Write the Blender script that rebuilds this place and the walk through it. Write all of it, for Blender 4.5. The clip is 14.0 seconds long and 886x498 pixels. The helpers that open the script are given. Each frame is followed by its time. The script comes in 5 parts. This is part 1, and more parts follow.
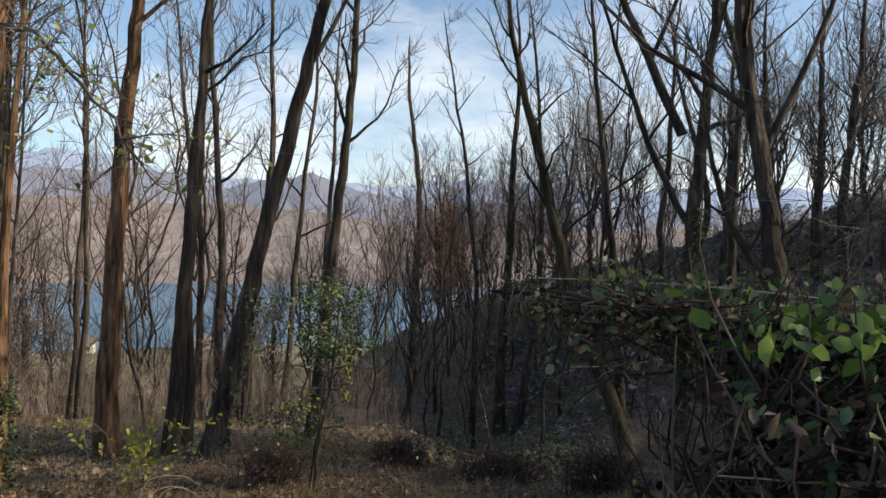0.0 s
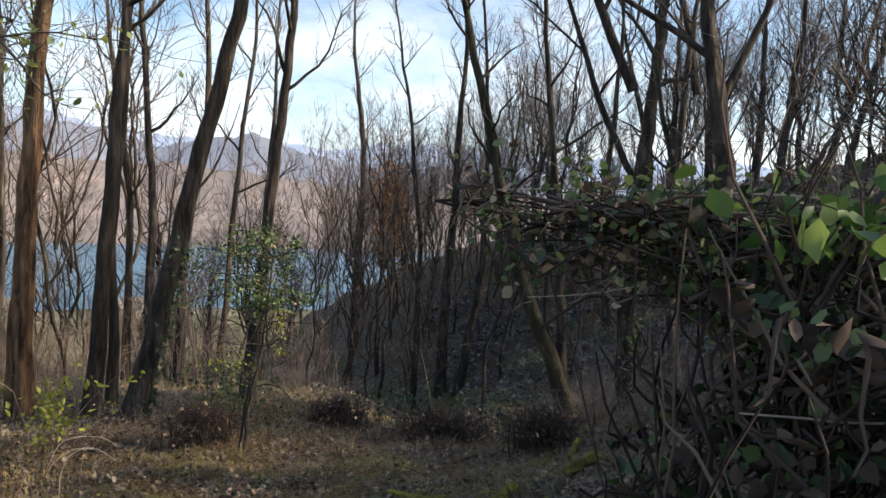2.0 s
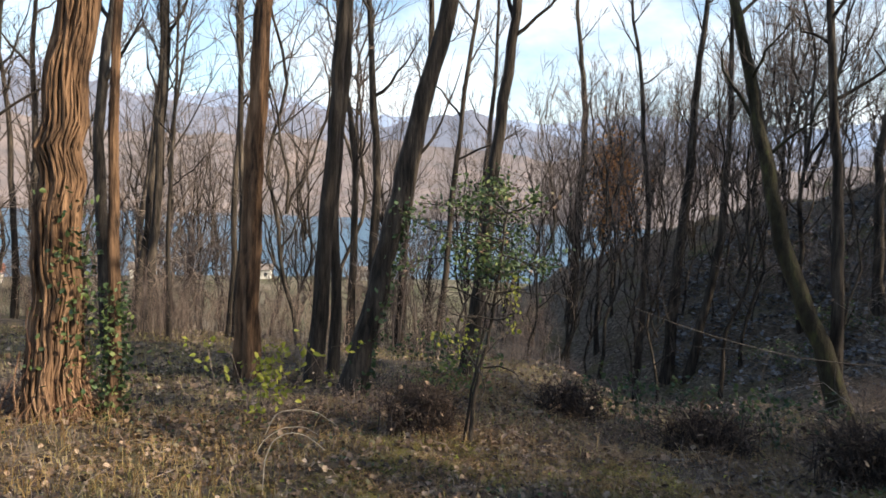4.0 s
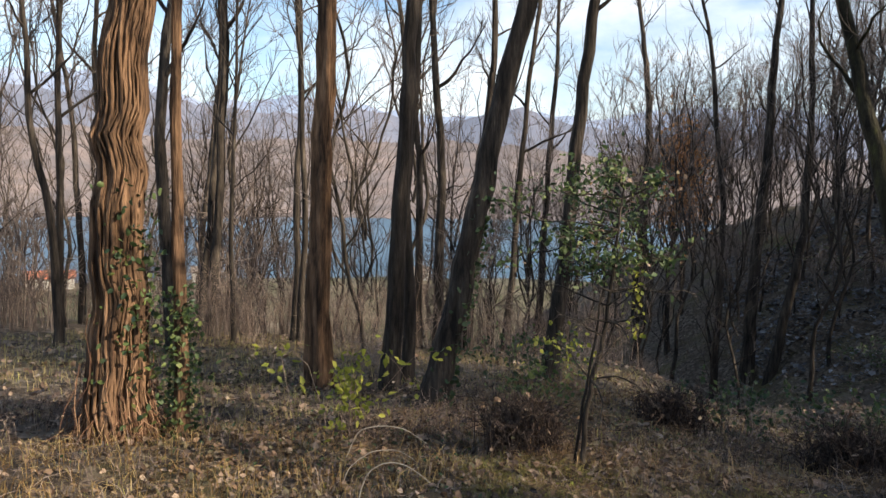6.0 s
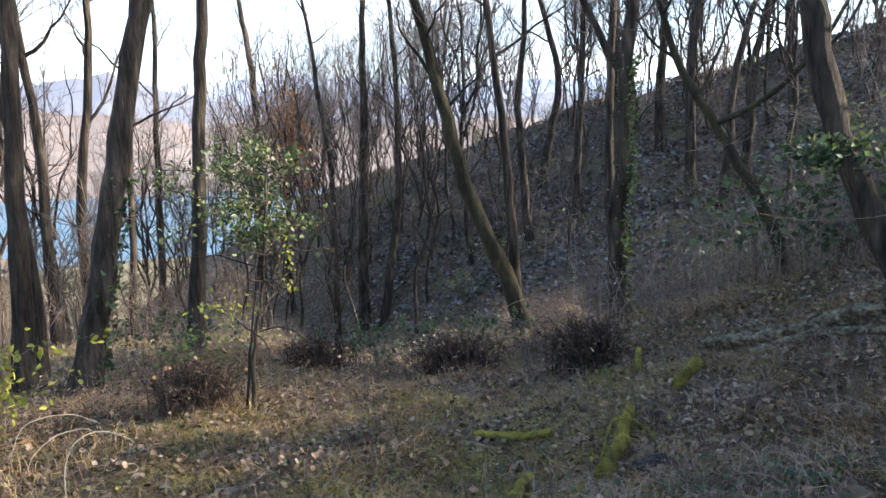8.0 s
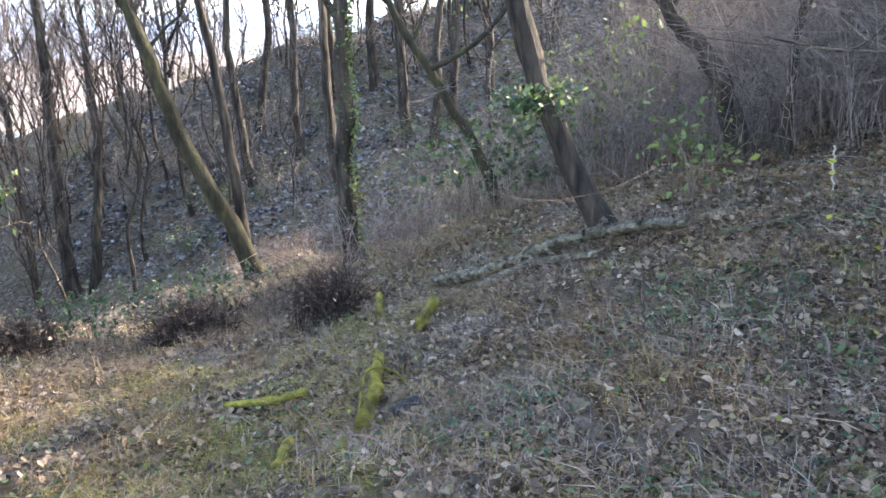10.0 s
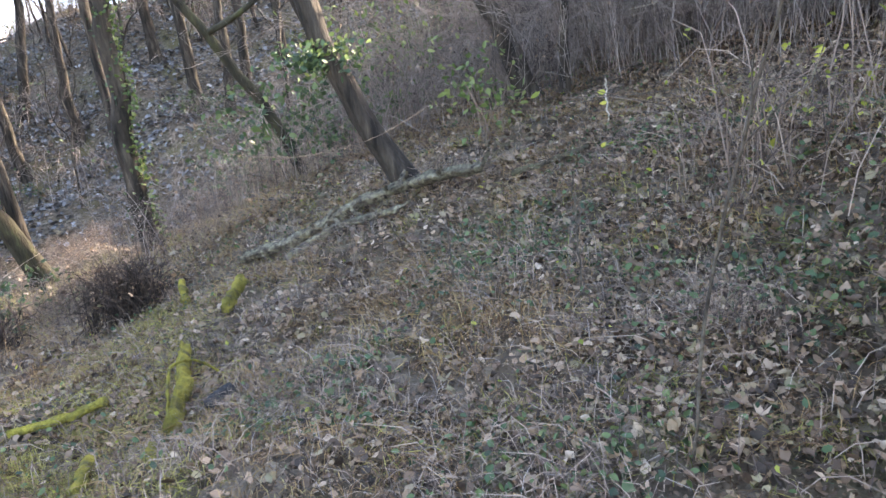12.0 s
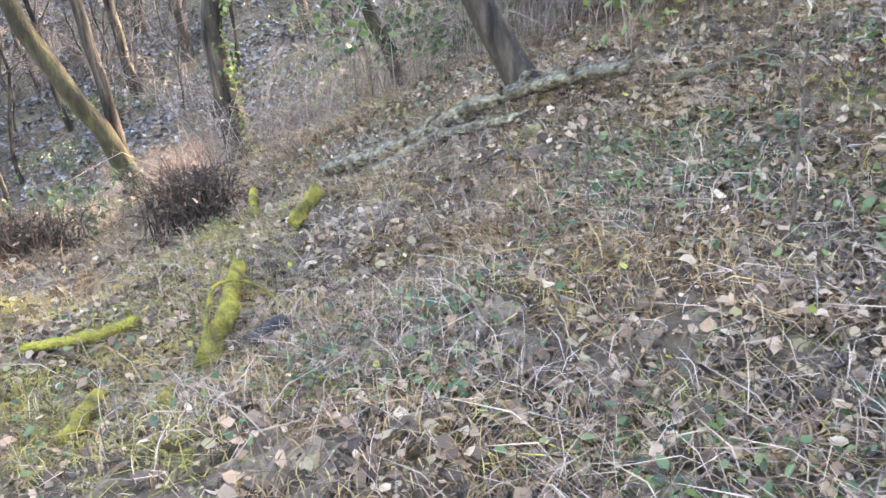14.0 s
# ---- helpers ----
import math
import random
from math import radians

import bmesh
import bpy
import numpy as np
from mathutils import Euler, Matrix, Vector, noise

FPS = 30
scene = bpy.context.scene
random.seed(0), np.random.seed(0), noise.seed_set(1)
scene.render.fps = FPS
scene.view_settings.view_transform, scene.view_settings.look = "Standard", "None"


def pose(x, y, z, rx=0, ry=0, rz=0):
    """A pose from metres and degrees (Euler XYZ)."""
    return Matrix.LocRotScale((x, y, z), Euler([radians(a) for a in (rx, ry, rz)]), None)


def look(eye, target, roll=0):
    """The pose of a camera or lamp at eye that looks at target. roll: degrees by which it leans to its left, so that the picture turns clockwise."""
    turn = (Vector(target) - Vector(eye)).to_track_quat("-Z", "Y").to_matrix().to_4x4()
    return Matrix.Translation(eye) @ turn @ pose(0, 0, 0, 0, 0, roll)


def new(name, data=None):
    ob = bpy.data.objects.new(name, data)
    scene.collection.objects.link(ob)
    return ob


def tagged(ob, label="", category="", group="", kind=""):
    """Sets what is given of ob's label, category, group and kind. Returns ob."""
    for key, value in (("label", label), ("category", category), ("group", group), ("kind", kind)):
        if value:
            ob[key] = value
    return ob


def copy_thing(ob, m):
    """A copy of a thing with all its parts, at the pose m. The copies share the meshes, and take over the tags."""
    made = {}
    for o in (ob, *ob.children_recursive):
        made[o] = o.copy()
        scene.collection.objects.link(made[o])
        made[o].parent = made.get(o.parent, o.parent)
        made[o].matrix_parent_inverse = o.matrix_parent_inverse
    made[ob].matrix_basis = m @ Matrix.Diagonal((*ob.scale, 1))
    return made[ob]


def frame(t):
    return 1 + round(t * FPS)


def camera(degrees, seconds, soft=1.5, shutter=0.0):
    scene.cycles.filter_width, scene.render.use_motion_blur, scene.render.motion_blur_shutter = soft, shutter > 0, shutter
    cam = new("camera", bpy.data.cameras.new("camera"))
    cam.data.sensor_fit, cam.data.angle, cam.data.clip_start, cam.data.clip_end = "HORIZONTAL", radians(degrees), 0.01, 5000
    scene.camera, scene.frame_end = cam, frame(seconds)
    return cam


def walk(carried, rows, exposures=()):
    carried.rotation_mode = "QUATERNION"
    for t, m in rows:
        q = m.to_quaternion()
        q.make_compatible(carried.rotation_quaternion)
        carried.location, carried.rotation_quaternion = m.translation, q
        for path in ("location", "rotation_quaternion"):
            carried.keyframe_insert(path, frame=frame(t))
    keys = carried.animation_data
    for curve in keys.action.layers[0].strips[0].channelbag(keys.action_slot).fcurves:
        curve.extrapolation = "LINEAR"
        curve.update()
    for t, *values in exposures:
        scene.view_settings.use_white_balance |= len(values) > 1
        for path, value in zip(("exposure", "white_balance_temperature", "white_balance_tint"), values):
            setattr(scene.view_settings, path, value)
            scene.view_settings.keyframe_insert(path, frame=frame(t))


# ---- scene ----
cam = camera(64.37, 14.0, shutter=0.06)
PATH = [
    (0, pose(-0.001, 0.007, 1.494, 91.29, -1.11, 0.33)),
    (0.5, pose(0.062, 0.337, 1.336, 90.66, -1.19, 3.17)),
    (1, pose(0.037, 0.535, 1.359, 89.99, -1.60, 5.04)),
    (1.5, pose(-0.007, 0.551, 1.339, 88.83, -2.01, 2.08)),
    (2, pose(0.027, 0.399, 1.348, 88.58, -2.09, -4.21)),
    (2.5, pose(-0.001, 0.567, 1.267, 88.00, 0.19, -2.92)),
    (3, pose(-0.077, 0.886, 1.258, 84.81, -1.04, 2.47)),
    (3.5, pose(-0.170, 1.139, 1.208, 84.63, -0.94, 3.53)),
    (4, pose(-0.347, 1.775, 1.130, 85.91, -2.19, 13.04)),
    (4.2, pose(-0.426, 2.040, 1.081, 86.50, -1.90, 17.86)),
    (6.3, pose(-0.935, 2.425, 1.020, 85.28, -0.23, 16.80)),
    (6.5, pose(-0.979, 2.300, 1.045, 84.55, -0.62, 15.05)),
    (7, pose(-1.027, 1.876, 1.065, 83.14, -0.41, 1.86)),
    (7.5, pose(-1.064, 1.620, 1.109, 82.85, 2.76, -9.78)),
    (7.7, pose(-1.095, 1.588, 1.081, 82.98, 2.47, -11.74)),
    (9.8, pose(-1.140, 1.772, 1.156, 77.38, 3.33, -31.75)),
    (10, pose(-1.171, 1.685, 1.194, 76.96, 2.92, -36.32)),
    (10.5, pose(-1.237, 1.501, 1.281, 74.89, 3.60, -47.47)),
    (11, pose(-1.203, 1.490, 1.229, 74.22, 5.25, -51.86)),
    (11.5, pose(-1.032, 1.665, 1.175, 74.71, 4.20, -48.48)),
    (12, pose(-1.001, 1.704, 1.147, 72.55, 6.71, -52.27)),
    (12.5, pose(-0.981, 1.669, 1.139, 70.49, 8.14, -58.04)),
    (13, pose(-0.824, 1.772, 1.008, 75.36, 3.80, -56.00)),
    (13.5, pose(-0.558, 2.081, 0.847, 72.81, -0.12, -49.55)),
    (14, pose(-0.392, 2.427, 0.715, 68.90, 4.61, -43.50)),
]
walk(cam, PATH, [(0, 0.5, 6500, 8), (3.0, 1.0, 6500, 8), (4.0, 0.95, 6500, 8), (6.5, 0.75, 6500, 9), (7.7, 1.6, 6200, 9), (10.0, 3.1, 6300, 10), (10.5, 3.5, 6300, 10), (11.0, 3.6, 6500, 10), (12.0, 3.35, 6800, 12), (12.5, 3.85, 6900, 12), (13.0, 3.95, 6900, 12), (13.5, 3.3, 6700, 12), (14.0, 4.15, 7200, 13)])

# ---- light ----
SUN_AZ, SUN_EL = 97.0, 24.0
world = bpy.data.worlds.new("winter_sky")
scene.world = world
world.use_nodes = True
wn = world.node_tree.nodes
sky = wn.new("ShaderNodeTexSky")
sky.sky_type = "NISHITA"
sky.sun_disc = False
sky.sun_elevation, sky.sun_rotation = radians(SUN_EL), radians(SUN_AZ)
sky.air_density, sky.dust_density, sky.ozone_density = 1.0, 1.6, 1.2
wn["Background"].inputs["Strength"].default_value = 0.15
# thin white cloud, denser low down
wl = world.node_tree.links.new
dirs = wn.new("ShaderNodeTexCoord")
flat_sky = wn.new("ShaderNodeMapping")
flat_sky.inputs["Scale"].default_value = (1.0, 1.0, 2.6)
wl(dirs.outputs["Generated"], flat_sky.inputs["Vector"])
puff = wn.new("ShaderNodeTexNoise")
puff.inputs["Scale"].default_value, puff.inputs["Detail"].default_value, puff.inputs["Roughness"].default_value = 2.2, 8, 0.6
wl(flat_sky.outputs[0], puff.inputs["Vector"])
high = wn.new("ShaderNodeSeparateXYZ")
wl(dirs.outputs["Generated"], high.inputs[0])
thin_out = wn.new("ShaderNodeMath")
thin_out.operation = "MULTIPLY_ADD"
thin_out.inputs[1].default_value, thin_out.inputs[2].default_value = -0.55, 0.14
wl(high.outputs["Z"], thin_out.inputs[0])
amount = wn.new("ShaderNodeMath")
wl(puff.outputs["Fac"], amount.inputs[0])
wl(thin_out.outputs[0], amount.inputs[1])
cover = wn.new("ShaderNodeMapRange")
cover.inputs["From Min"].default_value, cover.inputs["From Max"].default_value, cover.inputs["To Max"].default_value = 0.47, 0.74, 0.9
wl(amount.outputs[0], cover.inputs["Value"])
cloud = wn.new("ShaderNodeMix")
cloud.data_type = "RGBA"
cloud.inputs[7].default_value = (6.0, 6.0, 6.1, 1)
wl(cover.outputs[0], cloud.inputs[0])
wl(sky.outputs[0], cloud.inputs[6])
wl(cloud.outputs[2], wn["Background"].inputs["Color"])
sun = new("sun", bpy.data.lights.new("sun", "SUN"))
sun.data.energy, sun.data.angle, sun.data.color = 4.6, radians(0.6), (1.0, 0.86, 0.68)
sun_from = Vector((math.sin(radians(SUN_AZ)) * math.cos(radians(SUN_EL)), math.cos(radians(SUN_AZ)) * math.cos(radians(SUN_EL)), math.sin(radians(SUN_EL))))
sun.matrix_world = look(sun_from * 60, (0, 0, 0))

RNG = np.random.default_rng(7)


# ---- materials ----
def mat(name, stops, scale=4.0, stretch=(1, 1, 1), rough=0.9, bump=0.4, bscale=30.0, island=0.0, big=0.0, through_light=0.0, wave=False, spec=0.3):
    m = bpy.data.materials.new(name)
    m.use_nodes = True
    nt = m.node_tree
    n, link = nt.nodes, nt.links.new
    bsdf = n["Principled BSDF"]
    bsdf.inputs["Roughness"].default_value = rough
    bsdf.inputs["Specular IOR Level"].default_value = spec
    co = n.new("ShaderNodeTexCoord")
    mp = n.new("ShaderNodeMapping")
    mp.inputs["Scale"].default_value = stretch
    link(co.outputs["Object"], mp.inputs["Vector"])
    no = n.new("ShaderNodeTexNoise")
    no.inputs["Scale"].default_value, no.inputs["Detail"].default_value, no.inputs["Roughness"].default_value = scale, 7, 0.65
    link(mp.outputs[0], no.inputs["Vector"])
    ramp = n.new("ShaderNodeValToRGB")
    for i, (pos, col) in enumerate(stops):
        e = ramp.color_ramp.elements[i] if i < 2 else ramp.color_ramp.elements.new(pos)
        e.position, e.color = pos, (*col, 1)
    fac = no.outputs["Fac"]
    if island:
        geo = n.new("ShaderNodeNewGeometry")
        mix = n.new("ShaderNodeMix")
        mix.inputs[0].default_value = island
        link(no.outputs["Fac"], mix.inputs[2])
        link(geo.outputs["Random Per Island"], mix.inputs[3])
        fac = mix.outputs[0]
    link(fac, ramp.inputs["Fac"])
    col = ramp.outputs["Color"]
    if big:
        nb = n.new("ShaderNodeTexNoise")
        nb.inputs["Scale"].default_value, nb.inputs["Detail"].default_value = big, 4
        link(co.outputs["Object"], nb.inputs["Vector"])
        hsv = n.new("ShaderNodeHueSaturation")
        mr = n.new("ShaderNodeMapRange")
        mr.inputs["From Min"].default_value, mr.inputs["From Max"].default_value = 0.3, 0.7
        mr.inputs["To Min"].default_value, mr.inputs["To Max"].default_value = 0.55, 1.45
        link(nb.outputs["Fac"], mr.inputs["Value"])
        link(mr.outputs[0], hsv.inputs["Value"])
        link(col, hsv.inputs["Color"])
        col = hsv.outputs["Color"]
    link(col, bsdf.inputs["Base Color"])
    if bump:
        nz = n.new("ShaderNodeTexNoise")
        nz.inputs["Scale"].default_value, nz.inputs["Detail"].default_value = bscale, 6
        link(mp.outputs[0], nz.inputs["Vector"])
        bp = n.new("ShaderNodeBump")
        bp.inputs["Strength"].default_value, bp.inputs["Distance"].default_value = bump, 0.035
        link(nz.outputs["Fac"], bp.inputs["Height"])
        link(bp.outputs["Normal"], bsdf.inputs["Normal"])
    if through_light:
        tr = n.new("ShaderNodeBsdfTranslucent")
        ms = n.new("ShaderNodeMixShader")
        ms.inputs[0].default_value = through_light
        link(col, tr.inputs["Color"])
        link(bsdf.outputs[0], ms.inputs[1])
        link(tr.outputs[0], ms.inputs[2])
        link(ms.outputs[0], n["Material Output"].inputs["Surface"])
    return m


BARK = mat("grey_brown_bark", [(0.38, (0.014, 0.011, 0.009)), (0.54, (0.055, 0.043, 0.033)), (0.72, (0.135, 0.108, 0.082))], 9, (1, 1, 0.16), 0.95, 1.0, 26, big=0.9)
# brown bark, with the sun's orange on these trunks added to its colour
BARK_WARM = mat("furrowed_brown_bark", [(0.38, (0.026, 0.015, 0.009)), (0.52, (0.14, 0.08, 0.044)), (0.7, (0.31, 0.185, 0.105))], 12, (1, 1, 0.13), 0.95, 1.0, 34, big=1.2)
BARK_MOSS = mat("mossy_bark", [(0.35, (0.017, 0.013, 0.010)), (0.54, (0.045, 0.039, 0.022)), (0.72, (0.086, 0.086, 0.030))], 6, (1, 1, 0.35), 0.95, 0.9, 26, big=0.8)
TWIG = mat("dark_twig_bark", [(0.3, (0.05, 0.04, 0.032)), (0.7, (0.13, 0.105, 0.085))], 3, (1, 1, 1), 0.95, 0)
# paler copy of TWIG for far trees, with warm sunlight put into it
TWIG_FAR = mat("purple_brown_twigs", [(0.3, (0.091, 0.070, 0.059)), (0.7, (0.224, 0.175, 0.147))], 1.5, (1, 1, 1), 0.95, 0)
MOSS = mat("bright_moss", [(0.3, (0.07, 0.06, 0.03)), (0.5, (0.2, 0.172, 0.03)), (0.75, (0.37, 0.31, 0.05))], 16, (1, 1, 1), 0.95, 1.0, 90, big=3)
DEADWOOD = mat("weathered_dead_wood", [(0.3, (0.04, 0.033, 0.027)), (0.55, (0.12, 0.1, 0.08)), (0.78, (0.22, 0.2, 0.13))], 8, (1, 1, 1), 0.95, 0.9, 40, big=2)
STICK = mat("pale_bare_stick", [(0.3, (0.3, 0.25, 0.19)), (0.7, (0.5, 0.44, 0.35))], 14, (1, 1, 1), 0.8, 0.3, 60)
STEM = mat("brown_bramble_stems", [(0.2, (0.072, 0.052, 0.044)), (0.5, (0.182, 0.130, 0.104)), (0.8, (0.390, 0.299, 0.234))], 2, (1, 1, 1), 0.9, 0, island=0.85)
STEM_GREY = mat("grey_brush_stems", [(0.2, (0.08, 0.062, 0.056)), (0.5, (0.19, 0.152, 0.135)), (0.8, (0.35, 0.295, 0.26))], 2, (1, 1, 1), 0.9, 0, island=0.85)
STRAW = mat("dry_grass", [(0.12, (0.100, 0.070, 0.048)), (0.4, (0.250, 0.188, 0.110)), (0.62, (0.400, 0.325, 0.150)), (0.8, (0.338, 0.312, 0.100)), (0.95, (0.188, 0.200, 0.069))], 1.2, (1, 1, 1), 0.85, 0, island=0.6, big=1.7, through_light=0.25)
STRAW_GOLD = mat("golden_dry_stalks", [(0.2, (0.16, 0.09, 0.035)), (0.6, (0.3, 0.19, 0.07)), (0.9, (0.42, 0.32, 0.14))], 3, (1, 1, 1), 0.8, 0, island=0.8, through_light=0.2)
IVY = mat("ivy_leaves", [(0.15, (0.022, 0.042, 0.018)), (0.5, (0.055, 0.095, 0.035)), (0.85, (0.12, 0.16, 0.055))], 3, (1, 1, 1), 0.55, 0, island=0.8, through_light=0.25, spec=0.5)
IVY_LIGHT = mat("pale_green_leaves", [(0.15, (0.07, 0.11, 0.035)), (0.5, (0.15, 0.2, 0.06)), (0.85, (0.27, 0.31, 0.1))], 3, (1, 1, 1), 0.45, 0, island=0.8, through_light=0.45, spec=0.5)
BRIGHT_LEAF = mat("bright_green_leaves", [(0.15, (0.06, 0.12, 0.025)), (0.5, (0.14, 0.22, 0.045)), (0.85, (0.26, 0.34, 0.08))], 3, (1, 1, 1), 0.45, 0, island=0.8, through_light=0.45, spec=0.5)
YELLOW = mat("yellow_green_leaves", [(0.15, (0.2, 0.23, 0.04)), (0.6, (0.36, 0.37, 0.06)), (0.9, (0.5, 0.47, 0.1))], 3, (1, 1, 1), 0.5, 0, island=0.8, through_light=0.5)
LITTER = mat("fallen_leaves", [(0.12, (0.033, 0.021, 0.014)), (0.38, (0.117, 0.072, 0.046)), (0.56, (0.234, 0.153, 0.098)), (0.7, (0.351, 0.247, 0.169)), (0.77, (0.195, 0.176, 0.091)), (0.83, (0.299, 0.182, 0.104)), (0.95, (0.572, 0.455, 0.345))], 5, (1, 1, 1), 0.6, 0.2, 60, island=0.85, through_light=0.12, spec=0.4)
# grey copy of LITTER; the hill's blue skylight is put into the colour
LITTER_GREY = mat("weathered_grey_leaves", [(0.12, (0.040, 0.036, 0.036)), (0.45, (0.128, 0.120, 0.120)), (0.75, (0.224, 0.216, 0.216)), (0.95, (0.352, 0.336, 0.328))], 3, (1, 1, 1), 0.55, 0.2, 30, island=0.8, spec=0.45)
ORANGE = mat("withered_orange_leaves", [(0.2, (0.36, 0.16, 0.06)), (0.7, (0.6, 0.3, 0.11))], 2, (1, 1, 1), 0.8, 0, island=0.7, through_light=0.5)
PLASTER = mat("house_plaster", [(0.3, (0.4, 0.38, 0.34)), (0.7, (0.55, 0.52, 0.47))], 0.3, (1, 1, 1), 0.9, 0)
ROOF = mat("red_roof_tiles", [(0.3, (0.36, 0.12, 0.07)), (0.7, (0.5, 0.2, 0.12))], 1.0, (1, 1, 1), 0.9, 0)
DARK_PANE = mat("dark_window_pane", [(0.3, (0.03, 0.035, 0.04)), (0.7, (0.06, 0.06, 0.07))], 1.0, (1, 1, 1), 0.2, 0)


def ground_material():
    m = bpy.data.materials.new("woodland_floor")
    m.use_nodes = True
    nt = m.node_tree
    n, link = nt.nodes, nt.links.new
    bsdf = n["Principled BSDF"]
    bsdf.inputs["Roughness"].default_value = 0.95
    bsdf.inputs["Specular IOR Level"].default_value = 0.2
    co = n.new("ShaderNodeTexCoord")

    def noise_tex(scale, detail=6, rough=0.6):
        t = n.new("ShaderNodeTexNoise")
        t.inputs["Scale"].default_value, t.inputs["Detail"].default_value, t.inputs["Roughness"].default_value = scale, detail, rough
        link(co.outputs["Object"], t.inputs["Vector"])
        return t.outputs["Fac"]

    def ramp(fac, stops):
        r = n.new("ShaderNodeValToRGB")
        for i, (pos, col) in enumerate(stops):
            e = r.color_ramp.elements[i] if i < 2 else r.color_ramp.elements.new(pos)
            e.position, e.color = pos, (*col, 1)
        link(fac, r.inputs["Fac"])
        return r.outputs["Color"]

    def mix(fac, a, b):
        x = n.new("ShaderNodeMix")
        x.data_type = "RGBA"
        link(fac, x.inputs[0])
        link(a, x.inputs[6])
        link(b, x.inputs[7])
        return x.outputs[2]

    vor = n.new("ShaderNodeTexVoronoi")
    vor.inputs["Scale"].default_value = 11
    link(co.outputs["Object"], vor.inputs["Vector"])
    sep = n.new("ShaderNodeSeparateColor")
    link(vor.outputs["Color"], sep.inputs[0])
    leaves = ramp(sep.outputs[0], [(0.1, (0.04, 0.03, 0.022)), (0.4, (0.12, 0.09, 0.065)), (0.75, (0.21, 0.165, 0.125)), (0.97, (0.32, 0.26, 0.2))])
    soil = ramp(noise_tex(7), [(0.3, (0.04, 0.03, 0.022)), (0.7, (0.17, 0.13, 0.09))])
    floor = mix(ramp(noise_tex(1.6), [(0.35, (0.15, 0.15, 0.15)), (0.65, (0.85, 0.85, 0.85))]), soil, leaves)
    grass = ramp(noise_tex(25), [(0.3, (0.05, 0.043, 0.02)), (0.7, (0.17, 0.15, 0.055))])
    floor = mix(ramp(noise_tex(0.55, 4), [(0.5, (0, 0, 0)), (0.66, (0.75, 0.75, 0.75))]), floor, grass)
    pos = n.new("ShaderNodeSeparateXYZ")
    link(co.outputs["Object"], pos.inputs[0])
    low = n.new("ShaderNodeMapRange")
    low.inputs["From Min"].default_value, low.inputs["From Max"].default_value = -24, -28
    link(pos.outputs["Z"], low.inputs["Value"])
    meadow = ramp(noise_tex(0.06, 5), [(0.35, (0.08, 0.08, 0.035)), (0.5, (0.15, 0.13, 0.075)), (0.65, (0.24, 0.2, 0.14))])
    floor = mix(low.outputs[0], floor, meadow)
    link(floor, bsdf.inputs["Base Color"])
    bp = n.new("ShaderNodeBump")
    bp.inputs["Strength"].default_value, bp.inputs["Distance"].default_value = 1.0, 0.05
    link(noise_tex(14, 8, 0.75), bp.inputs["Height"])
    link(bp.outputs["Normal"], bsdf.inputs["Normal"])
    return m


def water_material():
    m = bpy.data.materials.new("lake_water")
    m.use_nodes = True
    nt = m.node_tree
    b = nt.nodes["Principled BSDF"]
    b.inputs["Base Color"].default_value = (0.06, 0.14, 0.21, 1)
    b.inputs["Roughness"].default_value = 0.3
    b.inputs["IOR"].default_value = 1.18
    t = nt.nodes.new("ShaderNodeTexNoise")
    t.inputs["Scale"].default_value, t.inputs["Detail"].default_value = 0.35, 5
    co = nt.nodes.new("ShaderNodeTexCoord")
    nt.links.new(co.outputs["Object"], t.inputs["Vector"])
    bp = nt.nodes.new("ShaderNodeBump")
    bp.inputs["Strength"].default_value, bp.inputs["Distance"].default_value = 0.6, 1.0
    nt.links.new(t.outputs["Fac"], bp.inputs["Height"])
    nt.links.new(bp.outputs["Normal"], b.inputs["Normal"])
    return m


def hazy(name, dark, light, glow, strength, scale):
    """A far slope; kilometres of lit air painted in as colour and glow."""
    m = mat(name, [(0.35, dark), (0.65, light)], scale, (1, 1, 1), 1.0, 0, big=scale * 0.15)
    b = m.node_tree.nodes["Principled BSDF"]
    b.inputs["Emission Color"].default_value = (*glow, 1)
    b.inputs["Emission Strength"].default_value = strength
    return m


# ---- mesh helpers ----
def mesh_of(name, verts, faces, material=None, smooth=True):
    verts, faces = np.asarray(verts, np.float32), np.asarray(faces, np.int32)
    me = bpy.data.meshes.new(name)
    k = faces.shape[1]
    me.vertices.add(len(verts))
    me.vertices.foreach_set("co", verts.ravel())
    me.loops.add(faces.size)
    me.loops.foreach_set("vertex_index", faces.ravel())
    me.polygons.add(len(faces))
    me.polygons.foreach_set("loop_start", np.arange(0, faces.size, k, dtype=np.int32))
    if smooth:
        me.polygons.foreach_set("use_smooth", np.ones(len(faces), bool))
    me.update(calc_edges=True)
    me.validate()
    if material:
        me.materials.append(material)
    return me


def part(name, data, parent, label=""):
    """A mesh as one object under a thing or a part; data is in the parent's space."""
    ob = new(name, data)
    ob.parent = parent
    return tagged(ob, label)


